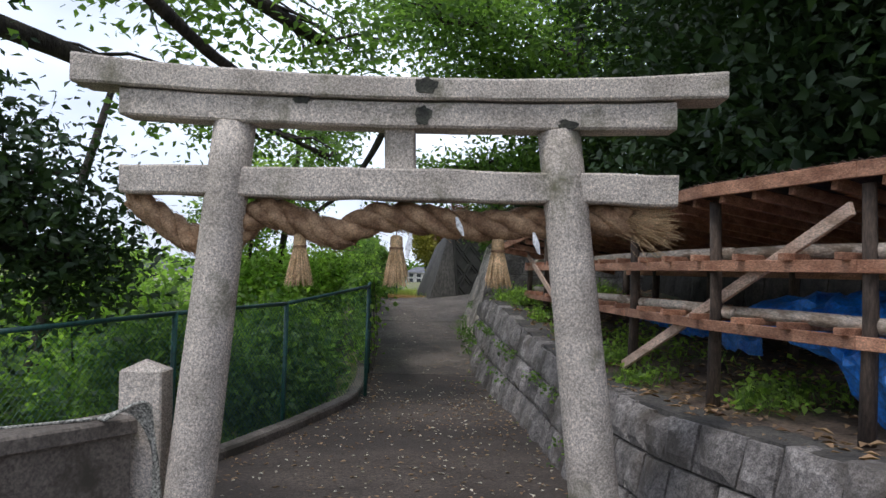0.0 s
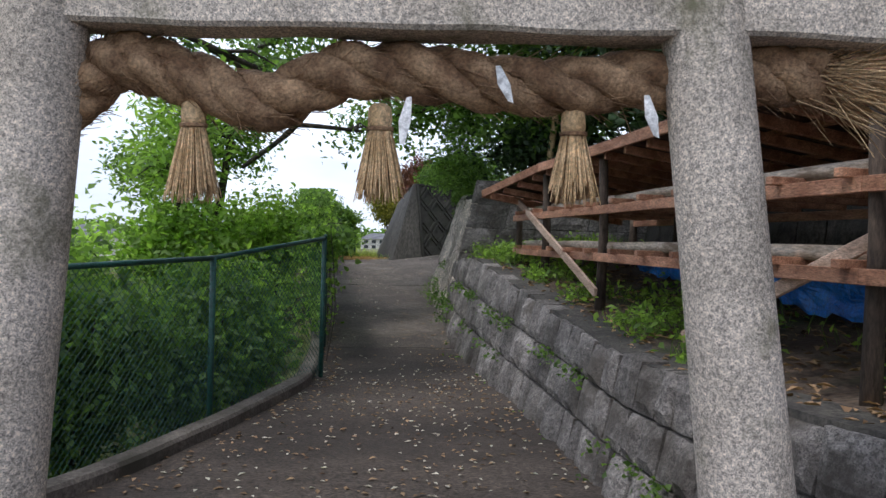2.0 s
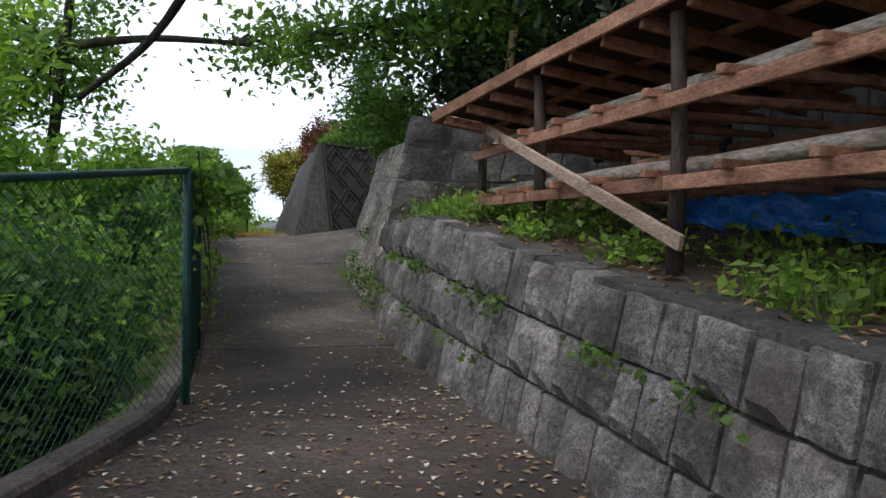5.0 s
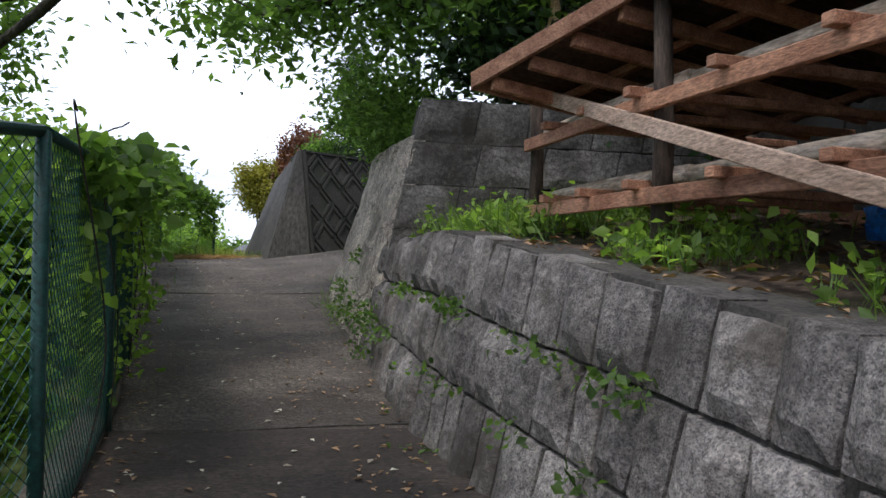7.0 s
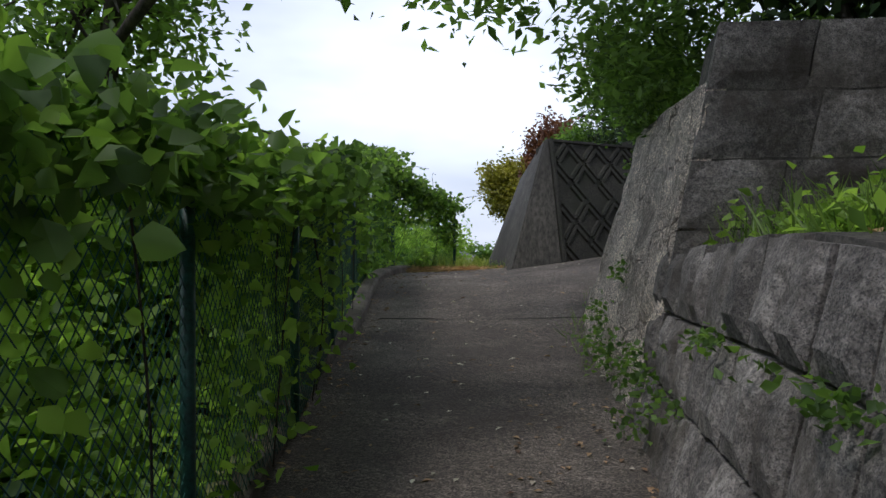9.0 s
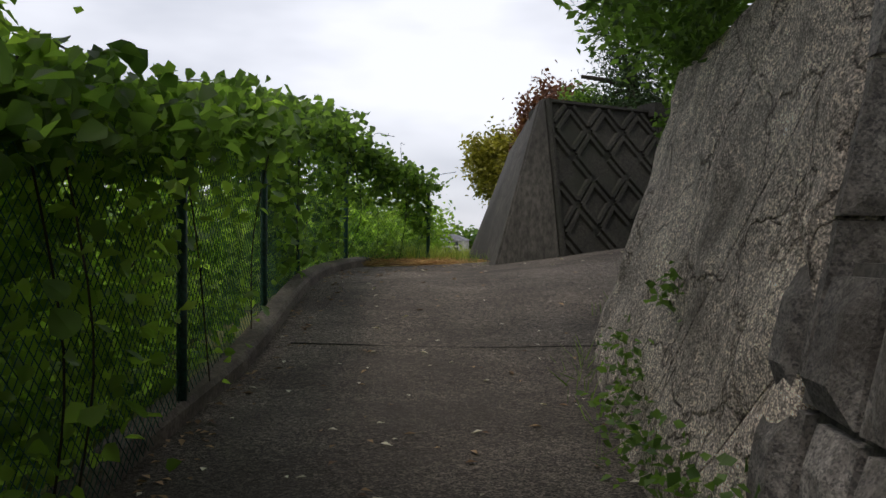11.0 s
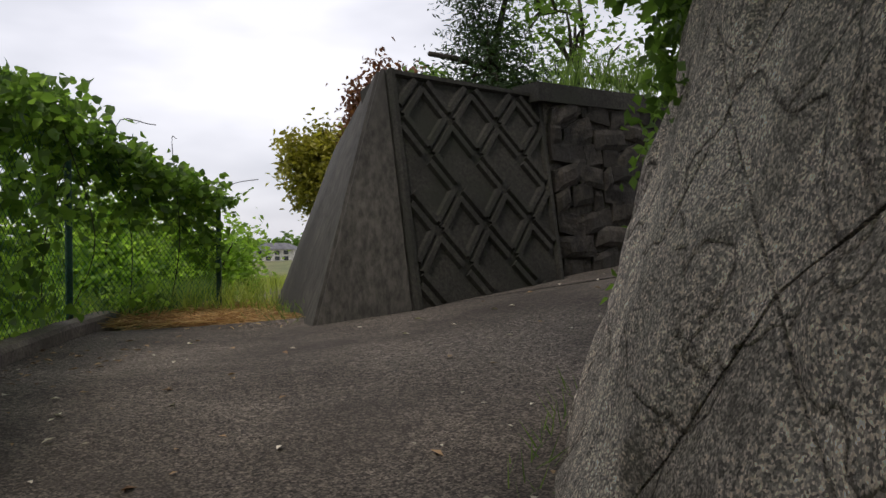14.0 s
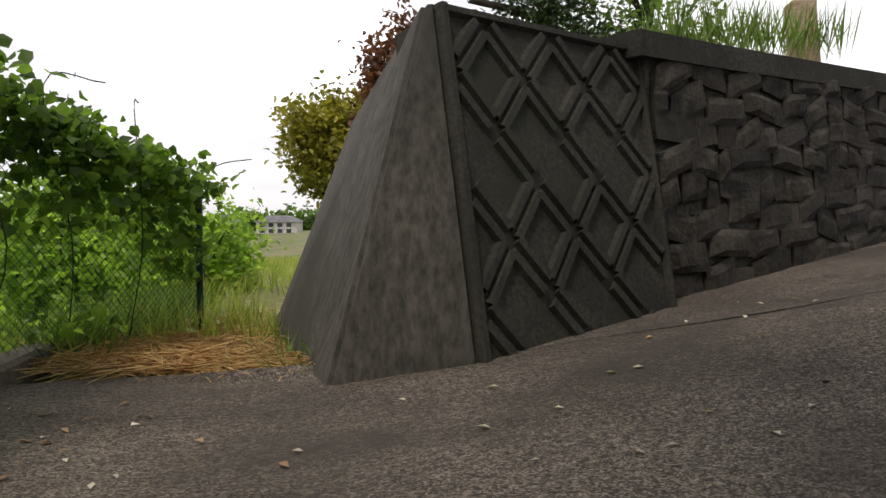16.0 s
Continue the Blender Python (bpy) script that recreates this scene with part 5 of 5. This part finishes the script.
foot = np.array([(*wall_point(WALL, s, 0.03, lean_high, 0.05 + abs(rng.normal()) * 0.06),) for s in np.concatenate([rng.uniform(CUT[9], CUT[10] + 0.6, 24), rng.normal(CUT[12], 0.3, 50), rng.normal(CUT[10] + 0.2, 0.15, 26)])])
tagged(blades("foot_grass", foot, 0.17, blade_mat, lean=0.7), "tufts of grass at the foot of the tall wall", "grass", kind="stuff")
ivy = thing("ivy", "ivy trailing over the top of the tall wall", "ivy")
ip_ = []
for _ in range(3600):
    s = rng.uniform(S_CORNER + 0.9, CUT[13])
    dn = abs(rng.normal()) * float(np.interp(s, [CUT[11], CUT[12]], [0.05, 0.2])) * (1 + 0.8 * math.sin(s * 2.7))
    p = high_pt(s, top_high(s) - dn + 0.12, 0.06 + abs(rng.normal()) * 0.05)
    ip_.append(p)
leaves("foliage", np.array(ip_), 0.055, leaf_mid, ivy, aspect=0.6, droop=0.8)
top_pts = np.array([high_pt(rng.uniform(S_CORNER + 0.9, CUT[13]), 0, -rng.uniform(0, 0.9)) for _ in range(900)])
for i, p in enumerate(top_pts):
    top_pts[i, 2] = 2.95 + rng.uniform(0, 0.12)
leaves("upper_foliage", clumps(top_pts[:240] + (0, 0, 0.2), 22, 0.16), 0.09, leaf_mid, ivy, aspect=0.5)
cg = np.array([rub_pt(rng.uniform(0.5, 2.9), rub_top(1.0) + 0.15, -rng.uniform(0.2, 0.6)) for _ in range(420)])
tagged(blades("coping_grass", cg, 0.5, blade_mat, lean=0.3, width=0.025), "tall grass growing behind the coping", "grass", kind="stuff")

# litter
def on_road(n, x0f, x1f, y0, y1, lift=0.008):
    out = []
    for _ in range(n):
        y = rng.uniform(y0, y1)
        a, b = kerb_x(y), float(np.interp(y, RIGHT_Y, RIGHT_X)) - 0.2
        x = a + (b - a) * rng.uniform(x0f, x1f)
        out.append((x, y, road_z(x, y) + lift))
    return np.array(out)


def flat_dirs(n):
    a = rng.uniform(0, 6.283, n)
    return np.stack([np.cos(a), np.sin(a), rng.normal(size=n) * 0.12], 1)


lit = np.concatenate([on_road(800, 0.02, 0.98, 7, 14.5), on_road(330, 0.62, 0.99, 8, 19), on_road(330, 0.0, 0.14, 9, 25), on_road(130, 0, 1, 14, 25.5)])
co, tri = leaf_arrays(lit, 0.05, aspect=0.5, up=6, fold=0.3, direction=flat_dirs(len(lit)))
tagged(fast_mesh("leaf_litter", co, tri, dead_leaf), "brown dead leaves scattered on the concrete lane", "leaf litter", kind="stuff")
lit = np.concatenate([on_road(560, 0.02, 0.98, 7.5, 15), on_road(150, 0.0, 1.0, 15, 25.8)])
co, tri = leaf_arrays(lit, 0.045, aspect=0.55, up=6, fold=0.3, direction=flat_dirs(len(lit)))
tagged(fast_mesh("pale_litter", co, tri, petal_mat), "small pale petals and curled leaves on the lane", "leaf litter", kind="stuff")
bl = np.array([bank_z(rng.uniform(CUT[1], S_CORNER), rng.uniform(0.1, 2.6)) for _ in range(2400)]) + (0, 0, 0.025)
co, tri = leaf_arrays(bl, 0.085, aspect=0.5, up=4, fold=0.4, direction=flat_dirs(len(bl)))
tagged(fast_mesh("bank_litter", co, tri, dead_leaf), "brown fallen leaves on the soil terrace", "leaf litter", kind="stuff")
# straw mat and grass beyond the lane's end
gx, gy = rng.normal(-1.5, 0.5, 2400).clip(-2.3, -0.62), (25.55 + np.abs(rng.normal(0, 0.8, 2400))).clip(25.5, 28)
m_o = np.stack([gx, gy, [road_z(x, y) + rng.uniform(0, 0.05) for x, y in zip(gx, gy)]], 1)
tagged(straws(m_o, flat_dirs(2400) + (0, 0, 0.05), 0.22, 0.004, dry_grass, None, "cut_straw"), "heap of cut dry yellow straw at the lane's end", "straw", kind="stuff")
fx, fy = rng.uniform(-4.5, -0.4, 7000), 26.6 + rng.uniform(0, 1, 7000) ** 1.6 * 26
keep = (fx < -0.75 - 0.16 * (fy - 25.3)) | (fy > 30)
fx, fy = fx[keep] - 0.12 * (fy[keep] - 26), fy[keep]
fp = np.stack([fx, fy, [ground_z(x, y) for x, y in zip(fx, fy)]], 1)
tagged(blades("meadow_grass", fp, 0.34, meadow_mat, width=0.035), "knee-high bright meadow grass beyond the fence end", "grass", kind="stuff")
ex = np.stack([rng.normal(-0.75, 0.13, 220), rng.uniform(25.4, 27.5, 220), np.zeros(220)], 1)
ex[:, 0] -= 0.17 * (ex[:, 1] - 25.3)
ex[:, 2] = [road_z(a, b) for a, b in ex[:, :2]]
tagged(blades("edge_grass", ex, 0.2, blade_mat, lean=0.7), "grass at the foot of the concrete slab", "grass", kind="stuff")
ex = np.stack([rng.normal(-2.25, 0.16, 800), rng.uniform(25.9, 28.8, 800), np.zeros(800)], 1)
ex[:, 2] = [road_z(a, b) - 0.03 for a, b in ex[:, :2]]
tagged(blades("fence_grass", ex, 0.38, blade_mat, lean=0.6), "long grass along the foot of the fence", "grass", kind="stuff")

# ---- distance ----
house_wall = surface("house_wall", (0.5, 0.48, 0.44), (0.62, 0.6, 0.56), 0.5, 3, 0.9, 0.1)
roof_tile = surface("roof_tile", (0.1, 0.1, 0.11), (0.18, 0.18, 0.19), 0.6, 4, 0.7, 0.2)
glass_dark = surface("dark_glass", (0.03, 0.035, 0.04), (0.06, 0.065, 0.07), 1, 8, 0.15, 0.0)


def house(x, y, w, d, h, z):
    t = thing("house", "distant two-storey house with grey tiled hip roof", "house", "distant houses")
    part("wall", beam_bm((x, y, z + h / 2), (x + w, y, z + h / 2), d, h, 0.02), house_wall, t)
    rv_ = [(x - 0.6, y - d / 2 - 0.6, z + h), (x + w + 0.6, y - d / 2 - 0.6, z + h), (x + w + 0.6, y + d / 2 + 0.6, z + h), (x - 0.6, y + d / 2 + 0.6, z + h), (x + d * 0.4, y, z + h + 1.8), (x + w - d * 0.4, y, z + h + 1.8)]
    mesh_ob("roof", rv_, [(0, 1, 5, 4), (1, 2, 5), (2, 3, 4, 5), (3, 0, 4), (3, 2, 1, 0)], roof_tile, t)
    for k in range(int(w // 2.4)):
        for lv in (0.28, 0.75):
            part("window", beam_bm((x + 1 + k * 2.4, y - d / 2 - 0.02, z + h * lv), (x + 2.3 + k * 2.4, y - d / 2 - 0.02, z + h * lv), 0.1, 1.1, 0), glass_dark, t)


for x, y, w in ((-42, 205, 11), (-58, 215, 10), (-25, 220, 12), (-84, 190, 10), (-90, 130, 10), (-60, 95, 9), (-48, 240, 13)):
    house(x, y + 40, w, 7, 3.4, ground_z(x, y) - 0.2)
wood = []
for x in np.linspace(-300, 120, 150):
    y = 330 + 40 * math.sin(x * 0.02)
    wood.append(blob((x + rng.normal() * 3, y, ground_z(x, y) + 3.0), (5, 4, 3.8 + 1.6 * math.sin(x * 0.13)), 26, 0.5))
tagged(leaves("far_wood", clumps(np.concatenate(wood), 5, 0.8), 1.9, leaf_mid, aspect=0.8), "distant band of green woods below the skyline", "woods", kind="stuff")
near = []
for _ in range(40):
    x, y = rng.uniform(-45, -9), rng.uniform(24, 100)
    near.append(blob((x, y, ground_z(x, y) + 0.7), (1.9, 1.9, 1.3), 20, 0.4))
tagged(leaves("hillside_scrub", clumps(np.concatenate(near), 14, 0.4), 0.35, leaf_bright, aspect=0.6), "bright scrub on the slope below the lane", "scrub", kind="stuff")
